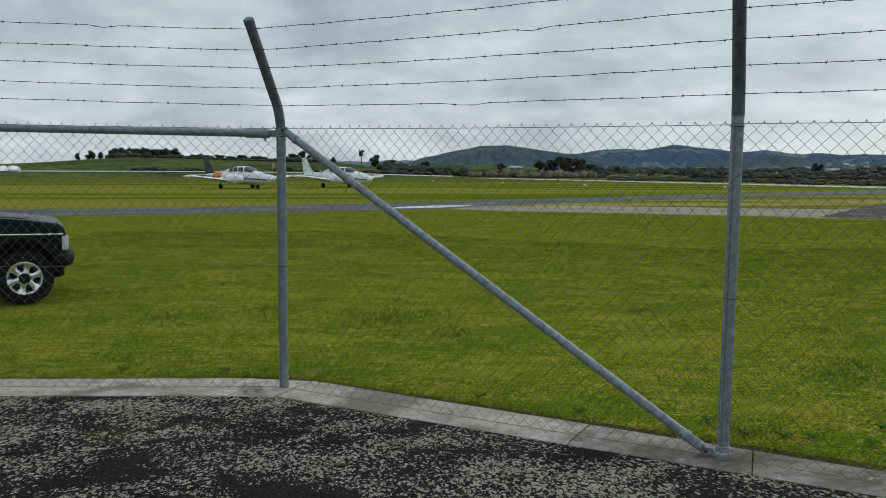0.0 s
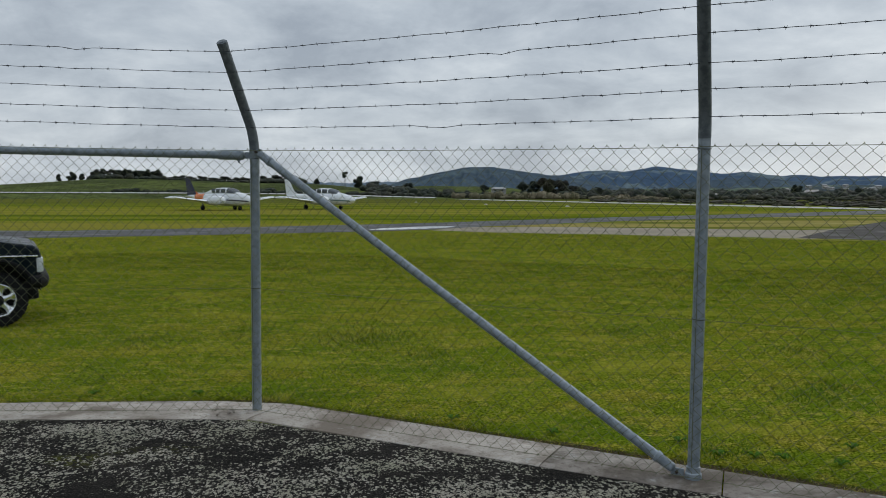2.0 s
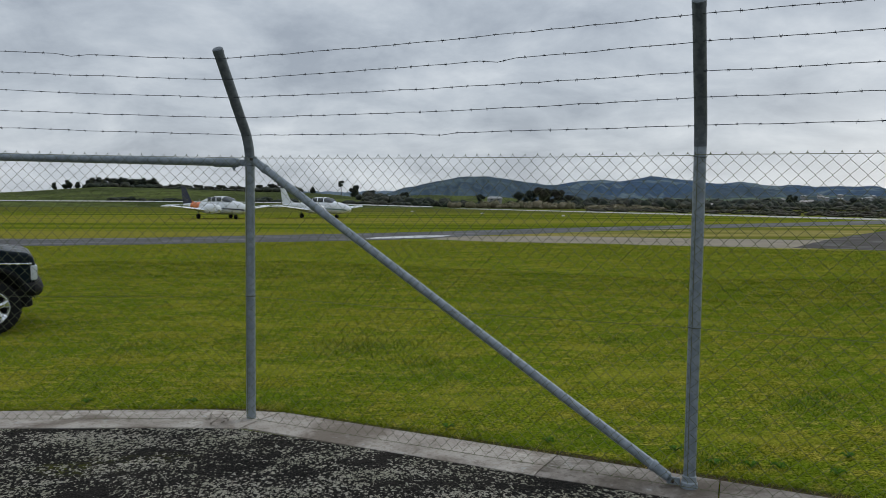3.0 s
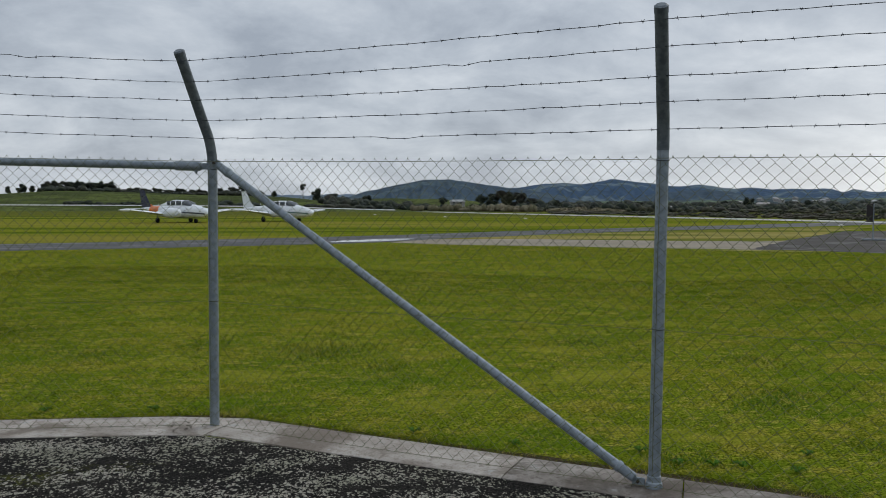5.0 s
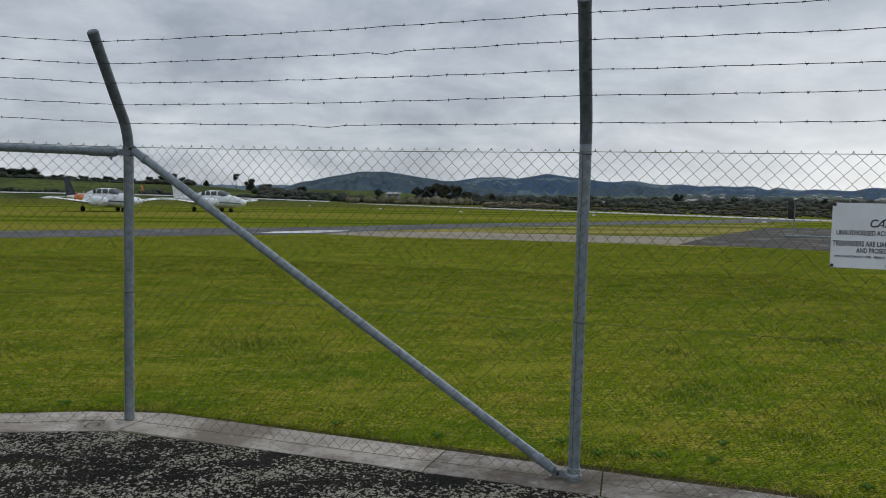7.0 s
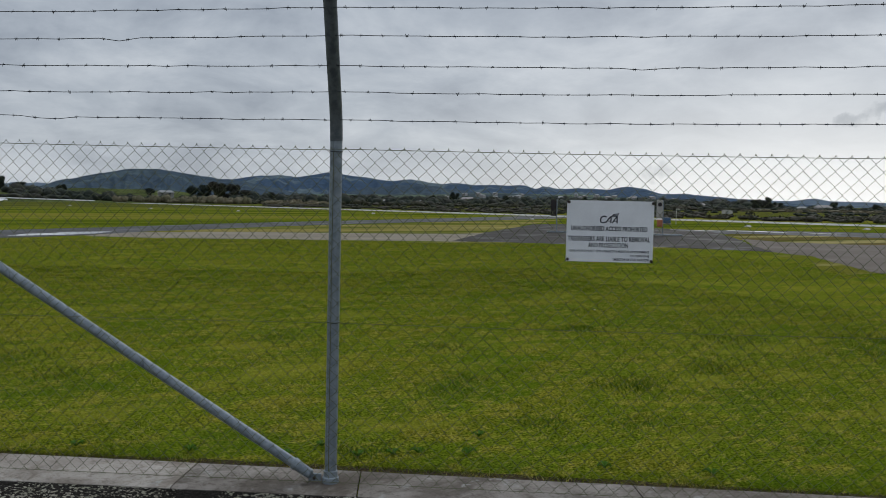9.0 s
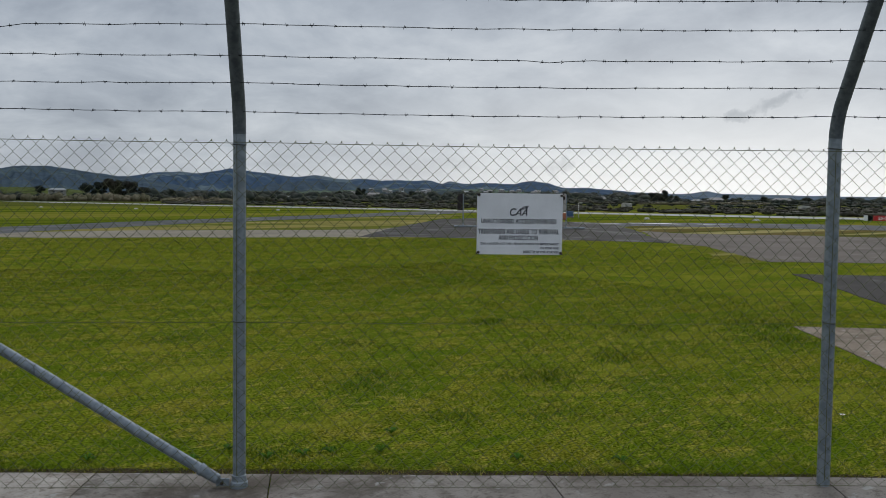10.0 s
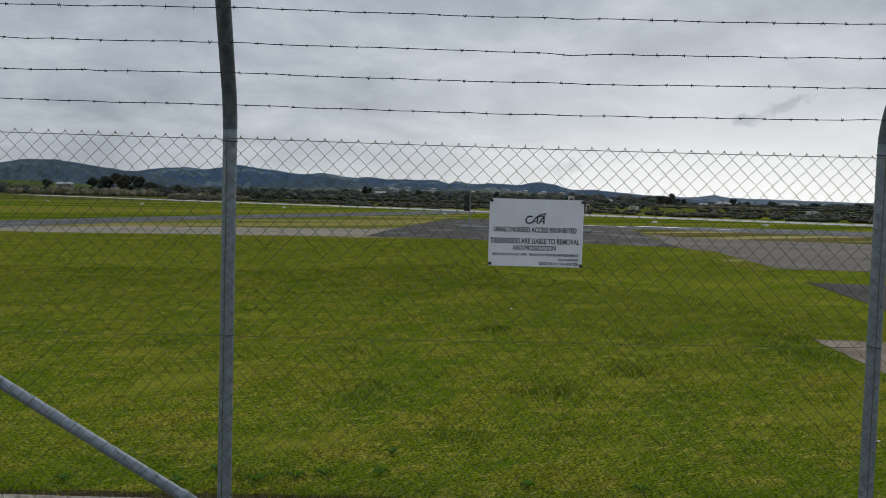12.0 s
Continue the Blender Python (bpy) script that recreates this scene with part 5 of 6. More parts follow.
    tube(bm, [(0.475, -0.84, 0.52), (0.535, -0.84, 0.52), (0.575, -0.78, 0.52), (0.590, -0.5, 0.52), (0.595, 0, 0.52), (0.590, 0.5, 0.52), (0.575, 0.78, 0.52), (0.535, 0.84, 0.52), (0.475, 0.84, 0.52)],
         [0.075, 0.085, 0.09, 0.095, 0.095, 0.095, 0.09, 0.085, 0.075], 12)
    part("bumper", bm, BLACK_PLASTIC, car, "rounded black bumper")
    bm = bmesh.new()
    box(bm, (0.40, 0, 0.40), (0.30, 1.62, 0.20), 0.05)
    part("apron", bm, BLACK_PLASTIC, car)
    bm = bmesh.new()
    box(bm, (-1.4, 0, 0.60), (3.7, 1.2, 0.40), 0.03)
    part("chassis", bm, BLACK_PLASTIC, car)
    return car


four_wheel_drive(pose(-4.135, 10.59, 0, 0, 0, 21))


# ---- trees, scrub and buildings beyond the runway ----
def ground_height(x, y):
    r, az = math.hypot(x, y), math.degrees(math.atan2(x, y))
    return max(0.0, near_hill(az, r, x, y)) if 205 < r < 450 and -42 < az < 14 else 0.0


def leaf_cloud(lobes, size, per, rng):
    """Corners of many small leaf clumps scattered through oval lobes (x, y, z, rx, rz)."""
    out = []
    for x, y, z, rx, rz in lobes:
        n = max(6, int(per))
        d = rng.normal(size=(n, 3))
        d /= np.linalg.norm(d, axis=1)[:, None]
        d *= (rng.uniform(0.35, 1.0, n) ** 0.45)[:, None]
        c = np.array((x, y, z)) + d * np.array((rx, rx, rz))
        a = rng.normal(size=(n, 3))
        a /= np.linalg.norm(a, axis=1)[:, None]
        b = np.cross(a, rng.normal(size=(n, 3)))
        b /= np.linalg.norm(b, axis=1)[:, None]
        s = (size * rng.uniform(0.5, 1.3, n))[:, None]
        quad = np.stack([c - a * s, c - b * s * 0.7, c + a * s, c + b * s * 0.7], 1)
        out.append(quad.reshape(-1, 3))
    return np.concatenate(out)


ICO = bmesh.new()
bmesh.ops.create_icosphere(ICO, subdivisions=2, radius=1.0)
ICO_V = np.array([v.co[:] for v in ICO.verts])
ICO_F = np.array([[v.index for v in f.verts] for f in ICO.faces])
ICO.free()


def foliage(name, lobes, size, per, rng, material, core=0.86):
    """Bushy masses: a lumpy core in each lobe with small leaf clumps all round it."""
    quads = leaf_cloud(lobes, size, per, rng)
    verts, faces = [], []
    for i, (x, y, z, rx, rz) in enumerate(lobes):
        bulge = core * (1 + rng.uniform(-0.24, 0.20, len(ICO_V)))
        verts.append(np.array((x, y, z)) + ICO_V * bulge[:, None] * np.array((rx, rx, rz)))
        faces.append(ICO_F + i * len(ICO_V))
    base = sum(len(v) for v in verts)
    verts = np.concatenate(verts + [quads])
    me = bpy.data.meshes.new(name)
    tris = np.concatenate(faces)
    n3, n4 = len(tris), len(quads) // 4
    me.vertices.add(len(verts))
    me.vertices.foreach_set("co", verts.astype(np.float32).ravel())
    me.loops.add(n3 * 3 + n4 * 4)
    me.loops.foreach_set("vertex_index", np.concatenate([tris.ravel(), np.arange(base, base + n4 * 4)]).astype(np.int32))
    me.polygons.add(n3 + n4)
    me.polygons.foreach_set("loop_start", np.concatenate([np.arange(n3) * 3, n3 * 3 + np.arange(n4) * 4]).astype(np.int32))
    me.polygons.foreach_set("use_smooth", [True] * (n3 + n4))
    me.materials.append(material)
    me.update(calc_edges=True)
    return me


def tree(az, dist, tall, wide, seed, label, trunk=0.3, leaf=None, lobes=12, material=None):
    """A tapered trunk with limbs and an uneven crown of small clumps."""
    rng = np.random.RandomState(seed)
    x, y = dist * math.sin(radians(az)), dist * math.cos(radians(az))
    top = thing("tree", pose(x, y, ground_height(x, y) - 0.05, 0, 0, seed * 37 % 360), label, "tree", "trees beyond the airfield")
    bm = bmesh.new()
    tube(bm, [(0, 0, 0), (0.05, 0.02, tall * 0.3), (-0.05, 0.05, tall * 0.6), (0, 0, tall * 0.85)], [tall * 0.035, tall * 0.027, tall * 0.018, tall * 0.006], 8)
    for i in range(5):
        u = i * 2.4 + seed
        h = tall * (trunk + 0.08 * i)
        tube(bm, [(0, 0, h), (math.cos(u) * wide * 0.3, math.sin(u) * wide * 0.3, h + tall * 0.12), (math.cos(u) * wide * 0.7, math.sin(u) * wide * 0.7, h + tall * 0.2)], [tall * 0.015, tall * 0.010, tall * 0.004], 5)
    part("trunk", bm, BARK, top, "dark bark")
    blobs = []
    for i in range(lobes):
        u, q = rng.uniform(0, 2 * math.pi), rng.uniform(0, 0.75) ** 0.6
        h = trunk + (1 - trunk) * rng.uniform(0.06, 0.92)
        k = math.sin(math.pi * min(0.97, max(0.12, (h - trunk) / (1 - trunk)))) ** 0.5
        blobs.append((wide * q * k * math.cos(u), wide * q * k * math.sin(u), tall * h, wide * rng.uniform(0.28, 0.48), tall * (1 - trunk) * rng.uniform(0.14, 0.24)))
    crown = new("crown", foliage("crown", blobs, leaf or max(0.15, tall * 0.04), 200, rng, material or LEAF_DARK, 0.7))
    crown.parent = top
    return top


DARK_TREE = "dark evergreen tree on the far side of the airfield"
for i, (az, h, w) in enumerate(((-17.75, 2.7, 1.0), (-17.0, 3.0, 1.7), (-16.45, 2.3, 0.9))):
    tree(az, 318, h, w, 3 + i, "small dark tree on top of the green hill", 0.02, lobes=13)
for i, az in enumerate(np.linspace(-15.6, -11.9, 13)):
    tree(az + 0.1 * math.sin(i * 5), 320 + 3 * (i % 3), 3.0 + 0.9 * abs(math.sin(i * 1.7)), 2.5, 20 + i, "dark tree in a windbreak on the green hill", 0.05)
for i, az in enumerate(np.linspace(-11.0, -6.2, 15)):
    tree(az + 0.12 * math.sin(i * 3), 322 + 3 * (i % 3), 1.5 + 0.9 * abs(math.sin(i * 2.3)), 2.3, 40 + i, "low dark tree in a windbreak on the green hill", 0.05)
for i, (az, h, w) in enumerate(((-5.2, 2.6, 2.0), (-4.4, 3.2, 2.4), (-3.7, 3.9, 2.6), (-3.1, 3.0, 2.0), (-1.7, 2.2, 1.2))):
    tree(az, 316, h, w, 60 + i, DARK_TREE, 0.05)
tree(0.25, 322, 5.6, 1.4, 71, "slender tree with a round dark crown", 0.62, lobes=6)
tree(1.15, 318, 5.0, 2.0, 72, DARK_TREE, 0.1)
tree(2.3, 316, 3.8, 2.6, 73, DARK_TREE, 0.05)
tree(4.6, 318, 4.6, 2.2, 74, DARK_TREE, 0.1)
tree(9.75, 330, 4.8, 2.2, 75, DARK_TREE, 0.1)
tree(12.5, 322, 5.4, 2.8, 76, DARK_TREE, 0.05)
tree(13.2, 322, 6.2, 3.2, 78, DARK_TREE, 0.05)
tree(14.0, 318, 8.2, 3.6, 77, "tall half-bare tree in the scrub", 0.1, material=LEAF_BROWN)
tree(14.5, 320, 7.4, 3.8, 79, DARK_TREE, 0.05)
tree(15.2, 318, 6.2, 3.4, 80, DARK_TREE, 0.05)
tree(16.0, 322, 4.4, 3.0, 81, DARK_TREE, 0.05)
for i, (az, h, w) in enumerate(((17.6, 3.6, 1.8), (19.2, 4.2, 1.7), (23.0, 3.6, 1.8), (28.4, 4.0, 2.4), (29.9, 4.6, 2.0), (33.4, 3.8, 2.6), (38.6, 4.0, 2.8), (44.0, 4.2, 2.4),
                                (49.6, 3.6, 2.0), (50.3, 4.6, 2.2), (51.0, 3.2, 2.2), (54.2, 3.4, 1.8), (56.5, 2.4, 2.4), (59.0, 2.6, 2.6), (61.5, 2.4, 2.6))):
    tree(az, 300 + 12 * (i % 4), h, w, 90 + i, DARK_TREE, 0.05)


def scrub(name, az0, az1, d0, d1, count, tall, wide, material, label, seed, size=0.2, per=170, open_=-0.12):
    rng = np.random.RandomState(seed)
    lobes = []
    for i in range(count):
        az, d = rng.uniform(az0, az1), rng.uniform(d0, d1)
        if d0 < 100:                                # measured from the runway outwards
            d += 78 / (math.sin(radians(az)) + 0.19 * math.cos(radians(az)))
        x, y = d * math.sin(radians(az)), d * math.cos(radians(az))
        drift = noise.noise(Vector((x * 0.03, y * 0.03, seed))) + 0.5 * noise.noise(Vector((az * 1.7, seed, 0)))
        if drift < open_:                           # gaps of rough grass between the thickets
            continue
        h = tall * rng.uniform(0.45, 1.25) * (0.75 + 0.5 * drift)
        lobes.append((x, y, ground_height(x, y) + h * 0.42, wide * rng.uniform(0.6, 1.3), h * 0.58))
    ob = new(name, foliage(name, lobes, size, int(per * 0.45), rng, material))
    return tagged(ob, label, "scrub", kind="stuff")


scrub("scrub", 1.5, 16, 262, 300, 220, 2.6, 1.9, LEAF_DARK, "dark scrub and hedges beyond the runway", 201, 0.19, 230)
scrub("scrub", 15, 45, 255, 330, 430, 2.9, 1.9, LEAF_DARK, "belt of dark shrubs beyond the runway", 202, 0.19, 240)
scrub("scrub", 43, 68, 255, 330, 300, 1.5, 1.7, LEAF_DARK, "low belt of dark shrubs beyond the runway", 212, 0.19, 240)
scrub("scrub", -15.9, -11.5, 314, 327, 70, 2.9, 2.0, LEAF_DARK, "dense dark windbreak on the green hill", 213, 0.18, 230, -9)
scrub("scrub", -11.3, -5.6, 314, 327, 70, 1.6, 2.0, LEAF_DARK, "low dark windbreak on the green hill", 214, 0.18, 230, -9)
scrub("scrub", -5.4, -2.6, 308, 320, 40, 3.0, 2.2, LEAF_DARK, "dark thicket on the green hill", 215, 0.18, 230, -9)
scrub("scrub", 14, 46, 240, 290, 300, 1.6, 1.6, LEAF_BROWN, "brown winter scrub beyond the runway", 203, 0.19, 240)
scrub("scrub", 44, 68, 240, 290, 220, 1.0, 1.5, LEAF_BROWN, "low brown winter scrub beyond the runway", 216, 0.19, 230)
scrub("scrub", 16, 46, 340, 460, 380, 4.6, 3.0, LEAF_DARK, "far dark woodland behind the houses", 204, 0.32, 220)
scrub("scrub", 44, 68, 340, 460, 280, 2.5, 2.6, LEAF_DARK, "low far woodland behind the houses", 217, 0.32, 220)
scrub("scrub", 16, 50, 520, 800, 400, 6.5, 5.5, LEAF_DARK, "far dark woodland at the foot of the hills", 205, 0.6, 200)
scrub("scrub", 17, 66, 5, 60, 620, 0.55, 0.9, LEAF_BROWN, "low brown rough growth along the runway", 218, 0.2, 60)
scrub("scrub", 17, 66, 60, 160, 220, 0.65, 1.1, LEAF_DARK, "low dark bushes behind the runway", 219, 0.24, 60)
scrub("scrub", 0.5, 6.0, 236, 258, 60, 1.9, 2.4, LEAF_DARK, "dark bushes on the bank by the road", 206)
scrub("scrub", -14.5, -7.5, 234, 250, 26, 1.1, 1.5, LEAF_DARK, "dark bushes at the foot of the green hill", 207)
scrub("scrub", -5.5, 1.0, 236, 256, 55, 1.9, 2.2, LEAF_DARK, "dark bushes at the foot of the green hill", 208)
scrub("pampas_grass", 7.6, 16.2, 234, 248, 260, 2.3, 1.0, LEAF_TAN, "pale straw-coloured pampas grass along a bank", 209, 0.2, 150)
scrub("pampas_grass", 17.0, 22.0, 236, 246, 45, 1.4, 1.6, LEAF_TAN, "pale dry grass along a bank", 210, 0.32)
scrub("pampas_grass", 49.0, 57.0, 235, 246, 50, 0.7, 1.8, LEAF_TAN, "pale dry grass along a bank", 211, 0.32)


def house(az, dist, z, wide, deep, wall_h, roof_h, turn, roof_mat, label):
    x, y = dist * math.sin(radians(az)), dist * math.cos(radians(az))
    top = thing("house", pose(x, y, z, 0, 0, turn - az), label, "house", "houses beyond the airfield")
    bm = bmesh.new()
    box(bm, (0, 0, wall_h / 2 - 0.6), (wide, deep, wall_h + 1.2))
    part("wall", bm, HOUSE_WALL, top, smooth=False)
    bm = bmesh.new()
    w, d = wide / 2 + 0.4, deep / 2 + 0.5
    a = [bm.verts.new((-w, -d, wall_h)), bm.verts.new((w, -d, wall_h)), bm.verts.new((w, d, wall_h)), bm.verts.new((-w, d, wall_h)), bm.verts.new((-w + 1, 0, wall_h + roof_h)), bm.verts.new((w - 1, 0, wall_h + roof_h))]
    for f in ((0, 1, 5, 4), (2, 3, 4, 5), (1, 2, 5), (3, 0, 4), (3, 2, 1, 0)):
        bm.faces.new([a[i] for i in f])
    part("roof", bm, roof_mat, top, smooth=False)
    for s in (-0.28, 0.22):
        bm = bmesh.new()
        box(bm, (s * wide, -deep / 2 - 0.03, wall_h * 0.55), (wide * 0.16, 0.1, wall_h * 0.4))
        part("window", bm, GLASS_DARK, top, smooth=False)
    return top


PALE_HOUSE = "low white house with a pale roof among dark trees"
for az, d, z, w, h, turn, rm in ((10.75, 338, 2.2, 7.0, 2.0, 8, ROOF_PALE), (3.4, 345, 2.6, 5.0, 1.8, 20, ROOF_PALE), (4.3, 350, 2.2, 6.0, 1.8, -15, HOUSE_ROOF), (14.2, 300, 0, 3.5, 1.6, 5, ROOF_PALE),
                                 (21.2, 345, 0, 5.5, 2.0, 15, ROOF_PALE), (21.9, 350, 0, 4.0, 1.8, -10, HOUSE_ROOF), (24.6, 345, 0, 6.0, 2.1, 12, ROOF_PALE), (25.1, 352, 0, 3.5, 2.0, 30, HOUSE_ROOF),
                                 (27.4, 350, 0, 4.5, 2.0, -8, ROOF_PALE), (30.8, 420, 1.5, 8, 2.4, 10, HOUSE_ROOF), (36.2, 430, 1.5, 8, 2.6, -20, ROOF_PALE), (41.0, 430, 1, 9, 2.6, 18, HOUSE_ROOF),
                                 (46.0, 400, 0, 9, 2.6, 5, HOUSE_ROOF), (50.8, 330, 0, 4.5, 1.6, 12, HOUSE_ROOF), (52.4, 340, 0, 4, 1.6, -6, ROOF_PALE), (53.6, 320, 0, 6, 2.2, 22, HOUSE_ROOF), (57.6, 330, 0, 7, 2.2, -14, HOUSE_ROOF)):
    house(az, d, z, w * 0.8, w * 0.45, h * 0.6, h * 0.4, turn, rm, PALE_HOUSE)
rng = random.Random(8)
for i in range(26):
    az, d = rng.uniform(29, 45), rng.uniform(860, 1080)
    u = (d - 820) / 330
    z = 1.5 + math.tan(radians(float(np.interp(az, [20, 27, 33, 39, 44.5, 50], [0.36, 0.46, 0.58, 0.56, 0.38, 0.05])) * max(0, min(1, u)) ** 0.9)) * 1150 + 1.2
    house(az, d, z, rng.uniform(4, 7), rng.uniform(4, 6), 1.5, 1.0, rng.uniform(-40, 40), rng.choice([ROOF_PALE, HOUSE_ROOF]), "distant pale house on the foothills")


def shed(az, dist, wide, tall, label):
    x, y = dist * math.sin(radians(az)), dist * math.cos(radians(az))
    top = thing("shed", pose(x, y, 0, 0, 0, -az), label, "shed")
    bm = bmesh.new()
    extruded(bm, [(-wide / 2, 0), (-wide / 2, tall * 0.85), (0, tall), (wide / 2, tall * 0.85), (wide / 2, 0)], wide * 0.3, bevel=0.02)
    part("wall", bm, WHITE_BOX, top, smooth=False)
    bm = bmesh.new()
    box(bm, (0, -wide * 0.3 - 0.02, tall * 0.4), (wide * 0.3, 0.06, tall * 0.7))
    part("door", bm, ROOF_PALE, top, smooth=False)


shed(48.0, 160, 1.9, 0.75, "small white equipment shed beyond the runway")
shed(59.0, 150, 2.0, 0.6, "low pale green-white equipment shed beyond the runway")


# ---- markers and lights on the airfield ----
def light_stand(m, upper, lower, label, rail):
    top = thing("lamp_stand", m, label, "lamp stand")
    bm = bmesh.new()
    box(bm, (rail / 2 - 0.35, 0, 0.06), (rail, 0.10, 0.06), 0.01)
    box(bm, (rail / 2 - 0.35, 0.5, 0.06), (rail, 0.10, 0.06), 0.01)
    for x in (-0.25, rail - 0.5):
        box(bm, (x, 0.25, 0.055), (0.10, 0.7, 0.05), 0.01)
    part("base_frame", bm, GALV, top, "low steel base frame")
    bm = bmesh.new()
    tube(bm, [(0.12, 0, 0.06), (0.12, 0, 1.72)], 0.028, 10)
    part("pole", bm, GALV, top)
    bm = bmesh.new()
    box(bm, (-0.04, 0, 1.31), (0.27, 0.22, 0.86), 0.02)
    housing = part("lamp_housing", bm, upper, top)
    bm = bmesh.new()
    tube(bm, [(-0.04, -0.10, 1.52), (-0.04, -0.16, 1.52)], [0.09, 0.10], 14)
    part("hood", bm, DARK_BOX, housing)
    if lower:
        bm = bmesh.new()
        box(bm, (-0.02, 0, 0.62), (0.25, 0.2, 0.34), 0.02)
        part("battery_box", bm, lower, top, "faded orange battery box")
    return top


light_stand(pose(26.35, 34.7, 0.0, 0, 0, -38), DARK_BOX, None, "dark upright signal lamp on a steel pole and base frame", 2.5)
light_stand(pose(29.0, 29.82, 0.03, 0, 0, -38), WHITE_BOX, ORANGE_BOX, "white signal lamp over an orange box on a steel base frame", 1.4)

cab = thing("equipment_cabinet", pose(48.0, 49.0, 0, 0, 0, -44), "small blue equipment cabinet on the turf", "cabinet")
bm = bmesh.new()
box(bm, (0, 0, 0.30), (0.60, 0.5, 0.44), 0.03)
part("body", bm, BLUE_BOX, cab)
bm = bmesh.new()
box(bm, (0, 0, 0.04), (0.7, 0.6, 0.08), 0.01)
part("plinth", bm, KERB, cab)
mast = thing("marker_pole", pose(48.6, 48.6, 0, 0, 0, -44), "thin white marker pole with a small vane", "pole")
bm = bmesh.new()
tube(bm, [(0, 0, 0), (0, 0, 1.25)], 0.03, 8)
part("pole", bm, WHITE_BOX, mast)
bm = bmesh.new()
box(bm, (0.15, 0, 1.20), (0.30, 0.02, 0.10), 0.005)
part("vane", bm, WHITE_BOX, mast)

MARKER_AT = [(12.9, 143.5), (34, 205), (20.3, 115.5), (27.4, 98.7), (39.5, 86.5), (48.9, 50.2), (49.3, 42.1), (53.9, 35.9), (44.5, 62.5), (57.5, 20.0)]
bm = bmesh.new()
extruded(bm, [(-0.20, 0), (0.20, 0), (0.0, 0.15)][::-1], 0.16, bevel=0.02)
first = thing("runway_marker", pose(MARKER_AT[0][0], MARKER_AT[0][1], 0, 0, 0, 20), "white gable-shaped runway marker on grass", "marker", "runway markers")
part("gable", bm, WHITE_BOX, first, smooth=False)
bm = bmesh.new()
box(bm, (0, 0, 0.02), (0.46, 0.38, 0.04), 0.01)
part("base", bm, WHITE_BOX, first)
for x, y in MARKER_AT[1:]:
    copy_thing(first, pose(x, y, 0, 0, 0, 20 + x))

board = thing("holding_sign", pose(59.2, 30.3, 0, 0, 0, -62.5) @ Matrix.Scale(0.82, 4), "red airfield holding sign with white runway numbers and a black panel", "sign")
for x0, x1, mat_, name in ((-0.62, -0.30, SIGN_WHITE, "white_end"), (-0.30, 0.10, BLACK_PLASTIC, "black_panel"), (0.10, 1.75, RED_SIGN, "red_panel")):
    bm = bmesh.new()
    box(bm, ((x0 + x1) / 2, 0, 0.34), (x1 - x0, 0.16 if name != "white_end" else 0.4, 0.44), 0.012)
    part(name, bm, mat_, board, smooth=False)
for x in (-0.1, 0.7, 1.5):
    bm = bmesh.new()
    tube(bm, [(x, 0, 0), (x, 0, 0.14)], 0.04, 8)
    part("leg", bm, GALV, board)
txt = lettering("25-07", 0.92, 0.34, 0.85, 0.26, board)
txt.data.materials[0] = SIGN_WHITE
txt.location.y = -0.082
tagged(txt, "white numerals")


az = radians(-5.7)
sock = thing("windsock", pose(228 * math.sin(az), 228 * math.cos(az), near_hill(-5.7, 228, 0, 228), 0, 0, 20), "small orange windsock on a pole by the road", "windsock")
bm = bmesh.new()
tube(bm, [(0, 0, 0), (0, 0, 2.6)], 0.05, 8)
part("pole", bm, WHITE_BOX, sock)
bm = bmesh.new()
tube(bm, [(0, 0, 2.5), (0.25, 0, 2.2), (0.4, 0, 1.6), (0.45, 0, 1.2)], [0.24, 0.22, 0.17, 0.12], 10)
part("sleeve", bm, ORANGE, sock, "drooping orange cloth sleeve")


# ---- turf near the fence ----
def back_line(x):
    """The grass side of the kerb, as y at x."""
    pts = [(-9.0, 6.69), (-3.5, 6.25), (-0.62, 6.08), (-0.37, 6.03), (0.14, 5.70), (2.20, 4.30), (4.76, 2.43), (7.28, 0.56)]
    return np.interp(x, [p[0] for p in pts], [p[1] for p in pts])


TUFTS = [(0.60, 8.83, 0.45), (0.25, 8.75, 0.35), (1.01, 7.70, 0.22), (3.32, 8.81, 0.25), (4.08, 6.05, 0.20), (3.75, 5.75, 0.22), (5.20, 5.28, 0.26), (5.42, 5.20, 0.20), (6.33, 5.37, 0.18),
         (6.62, 5.64, 0.2), (4.67, 7.62, 0.20), (2.55, 4.52, 0.14), (2.35, 4.62, 0.10), (4.46, 4.31, 0.20), (3.9, 4.6, 0.16), (7.9, 6.6, 0.35), (9.6, 6.0, 0.4), (8.8, 5.1, 0.4), (6.9, 8.0, 0.3), (-1.9, 8.9, 0.35), (-0.8, 9.3, 0.3)]


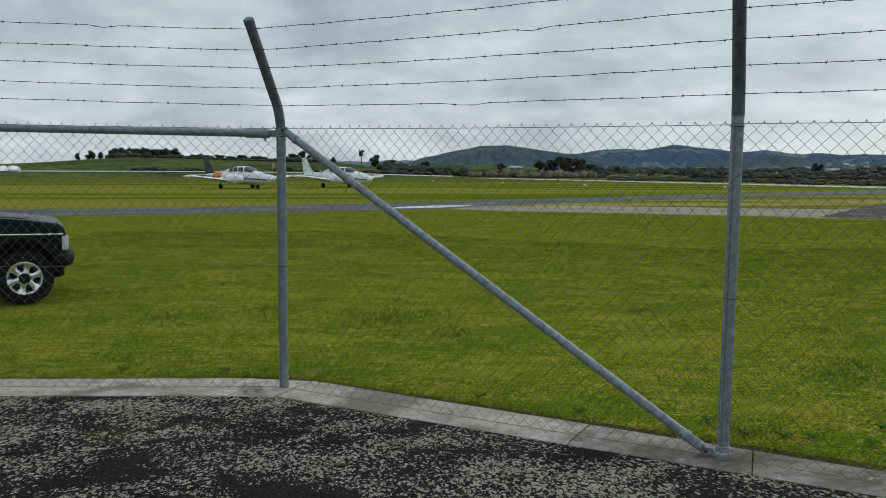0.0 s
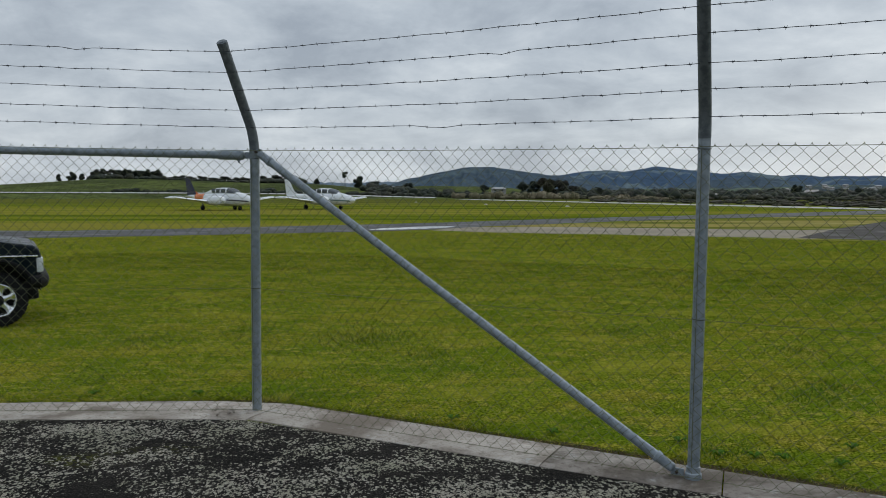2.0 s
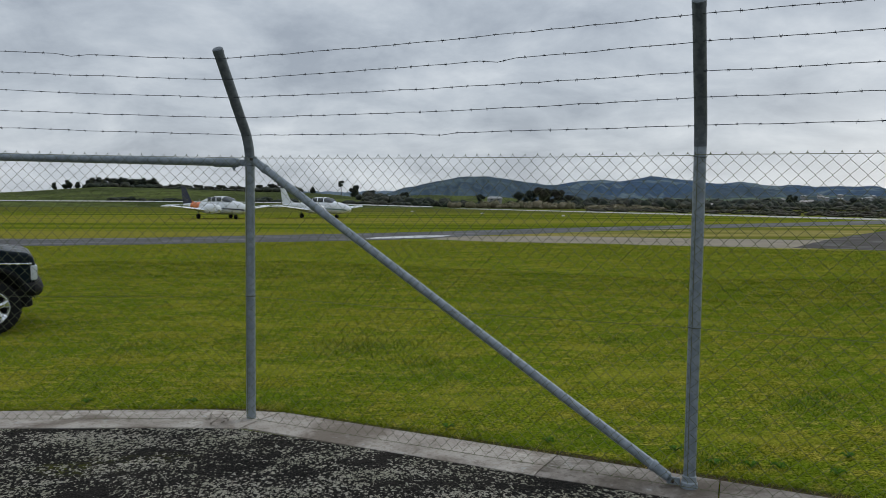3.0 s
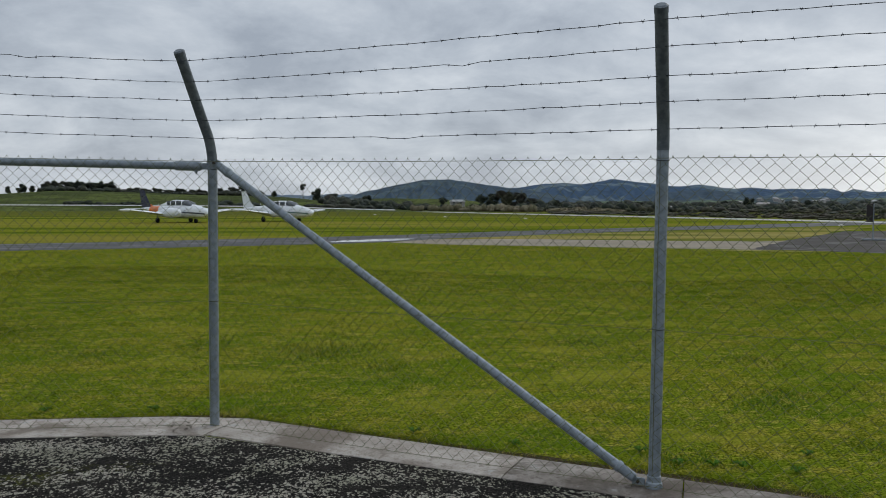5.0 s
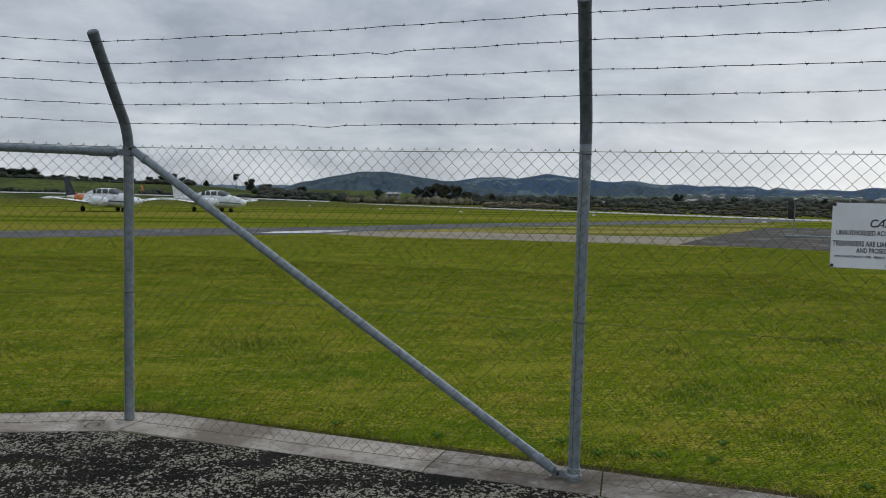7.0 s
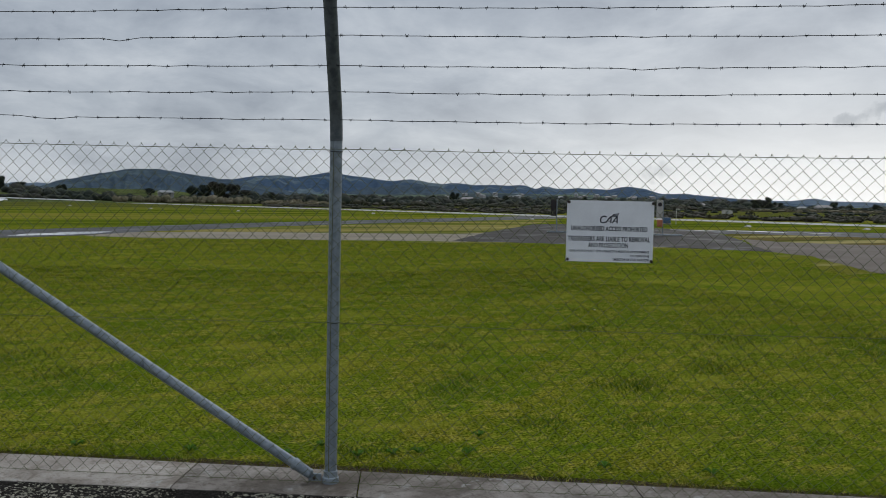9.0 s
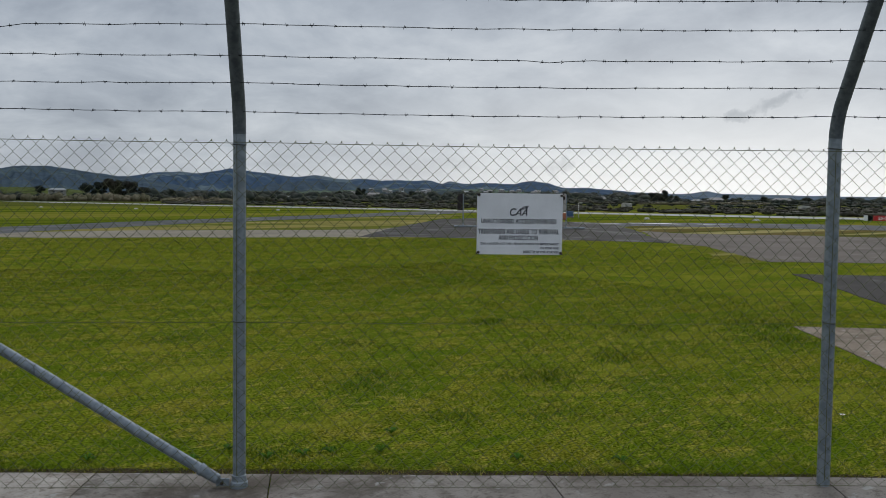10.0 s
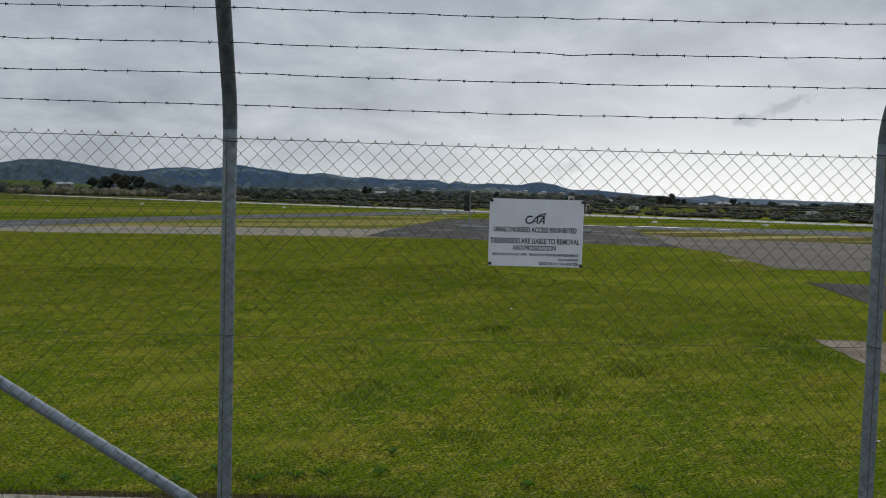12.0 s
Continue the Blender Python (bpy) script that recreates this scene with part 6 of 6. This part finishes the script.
def lawn(name, count, near, far, power, tall, wide, spread, seed, label):
    """Loose grass blades, thinning out with distance from the kerb."""
    rng = np.random.RandomState(seed)
    x = rng.uniform(-6.5, 12.0, count) if far < 20 else rng.uniform(-10.0, 20.0, count)
    d = near + (far - near) * rng.uniform(0, 1, count) ** power
    y = back_line(x) + d * 1.2
    clump = np.array([noise.noise(Vector((a * 2.2, b * 2.2, 1.0))) + 0.8 * noise.noise(Vector((a * 9, b * 9, 2.0))) for a, b in zip(x, y)])
    h = tall * rng.uniform(0.35, 1.15, count) * (1 + 0.6 * clump)
    for tx, ty, tr in TUFTS:
        h *= 1 + 1.0 * np.exp(-(((x - tx) / tr) ** 2 + ((y - ty) / (tr * 1.3)) ** 2))
    pad = (y < 5.66 - 0.937 * (x - 9.72)) & (y < 5.66 + 1.19 * (x - 9.72))
    if far > 20:                                    # the field ends at the taxiways and pads
        pad |= (y > np.interp(x, [-10, -6.4, -2.6, 1.7, 6.2, 10.3, 16.8, 19.2, 23.0], [29.2, 30.3, 31.8, 33.4, 32.4, 30.4, 26.6, 24.8, 18.0])) | ((x > 11) & (y < 10.2 - 1.02 * (x - 16.0)))
    keep = (h > tall * 0.3) & ~pad
    x, y, h, d = x[keep], y[keep], h[keep], d[keep]
    n = len(x)
    u = rng.uniform(0, 2 * math.pi, n)
    lean = rng.uniform(0.3, 1.7, n) * h
    w = (wide + spread * d) * rng.uniform(0.6, 1.3, n)
    t = rng.uniform(0, 2 * math.pi, n)
    a = np.stack([x - np.cos(u) * w, y - np.sin(u) * w, np.full(n, -0.004)], 1)
    b = np.stack([x + np.cos(u) * w, y + np.sin(u) * w, np.full(n, -0.004)], 1)
    c = np.stack([x + np.cos(t) * lean, y + np.sin(t) * lean, h], 1)
    ob = new(name, tri_soup(name, np.stack([a, b, c], 1).reshape(-1, 3), 3, BLADES))
    return tagged(ob, label, "grass", kind="stuff")


lawn("grass", 520000, 0.045, 13.0, 1.9, 0.021, 0.0015, 0.00035, 31, "short mown grass blades, green with straw-coloured tips")
lawn("grass_field", 190000, 9.0, 30.0, 1.1, 0.024, 0.0034, 0.00030, 35, "short mown grass further out, green with straw-coloured tips")
lawn("grass_edge", 8000, -0.05, 0.10, 1.5, 0.042, 0.0024, 0, 33, "longer ragged grass along the kerb")


# darker, lusher tufts in the turf
rng = np.random.RandomState(77)
tips = []
for tx, ty, tr in TUFTS:
    n = int(900 * tr)
    x = tx + rng.normal(0, tr * 0.75, n)
    y = ty + rng.normal(0, tr * 0.55, n)
    keep = y > back_line(x) + 0.03
    x, y = x[keep], y[keep]
    n = len(x)
    u, t = rng.uniform(0, 2 * math.pi, n), rng.uniform(0, 2 * math.pi, n)
    h = rng.uniform(0.012, 0.036, n)
    w = rng.uniform(0.002, 0.0045, n)
    tips.append(np.stack([np.stack([x - np.cos(u) * w, y - np.sin(u) * w, np.full(n, -0.004)], 1), np.stack([x + np.cos(u) * w, y + np.sin(u) * w, np.full(n, -0.004)], 1),
                          np.stack([x + np.cos(t) * h * 0.8, y + np.sin(t) * h * 0.8, h], 1)], 1).reshape(-1, 3))
tagged(new("grass_tufts", tri_soup("grass_tufts", np.concatenate(tips), 3, LEAF_WEED)), "lush dark green tufts in the mown turf", "grass", kind="stuff")


def weed(m, size, seed):
    """A flat rosette of broad leaves."""
    r = random.Random(seed)
    top = thing("weed", m, "small broad-leaved green weed in the turf", "weed", "weeds by the kerb")
    for i in range(9):
        u = i * 2.4 + r.uniform(-0.3, 0.3)
        l = size * r.uniform(0.6, 1.0)
        c, s = math.cos(u), math.sin(u)
        bm = bmesh.new()
        rows = []
        for q, wd, z in ((0.05, 0.04, 0.004), (0.4, 0.16, 0.022), (0.75, 0.20, 0.030), (1.0, 0.03, 0.018)):
            rows.append([bm.verts.new((c * l * q - s * l * wd * k, s * l * q + c * l * wd * k, z + 0.006 * abs(k))) for k in (-1, 0, 1)])
        for a, b in zip(rows, rows[1:]):
            for j in range(2):
                bm.faces.new((a[j], a[j + 1], b[j + 1], b[j]))
        part("leaf", bm, LEAF_WEED, top)
    return top


first_weed = weed(pose(2.42, 4.46, 0.0, 0, 0, 10), 0.06, 3)
for i, (x, y) in enumerate(((2.62, 4.40), (2.05, 4.66), (2.78, 4.36), (3.05, 4.22), (1.55, 5.02), (0.95, 5.42), (3.62, 3.62), (4.1, 3.25), (-0.9, 6.35), (-1.7, 6.42), (2.3, 4.75), (3.3, 4.5))):
    copy_thing(first_weed, pose(x, y, 0.0, 0, 0, 67 * i))


def daisy(m, seed):
    """A small white flower on a short stalk."""
    top = thing("daisy", m, "small white daisy in the mown turf", "flower", "daisies in the turf")
    bm = bmesh.new()
    tube(bm, [(0, 0, -0.01), (0.003, 0, 0.03), (0.0, 0.002, 0.05)], 0.0016, 5)
    part("stalk", bm, LEAF_WEED, top)
    bm = bmesh.new()
    for i in range(9):
        u = 2 * math.pi * i / 9 + seed
        c, q = math.cos(u), math.sin(u)
        bm.faces.new([bm.verts.new(p) for p in ((c * 0.004, q * 0.004, 0.050), (c * 0.014 - q * 0.005, q * 0.014 + c * 0.005, 0.054), (c * 0.021, q * 0.021, 0.056), (c * 0.014 + q * 0.005, q * 0.014 - c * 0.005, 0.054))])
    part("petals", bm, SIGN_WHITE, top, "white petals")
    bm = bmesh.new()
    tube(bm, [(0, 0, 0.049), (0, 0, 0.054), (0, 0, 0.056)], [0.006, 0.006, 0.003], 8)
    part("flower_head", bm, ORANGE_BOX, top, "yellow flower head")
    return top


daisy(pose(8.0, 9.05, 0.0), 0.2)
copy_thing(bpy.data.objects["daisy"], pose(6.03, 2.99, 0.0, 0, 0, 40))


# crumbled concrete along the crack beside the corner post
rng = random.Random(21)
bm = bmesh.new()
for i in range(26):
    u = rng.uniform(-0.06, 0.30)
    x, y = -0.60 + rng.uniform(-0.10, 0.14), 5.84 - u * 0.62 + rng.uniform(-0.04, 0.04)
    r = rng.uniform(0.004, 0.014)
    made = bmesh.ops.create_icosphere(bm, subdivisions=1, radius=r)
    for v in made["verts"]:
        v.co *= rng.uniform(0.7, 1.2)
        v.co.z *= 0.6
        v.co += Vector((x, y, 0.026))
tagged(part("rubble", bm, KERB, smooth=False), "crumbs of broken concrete beside the corner post", "rubble", kind="stuff")
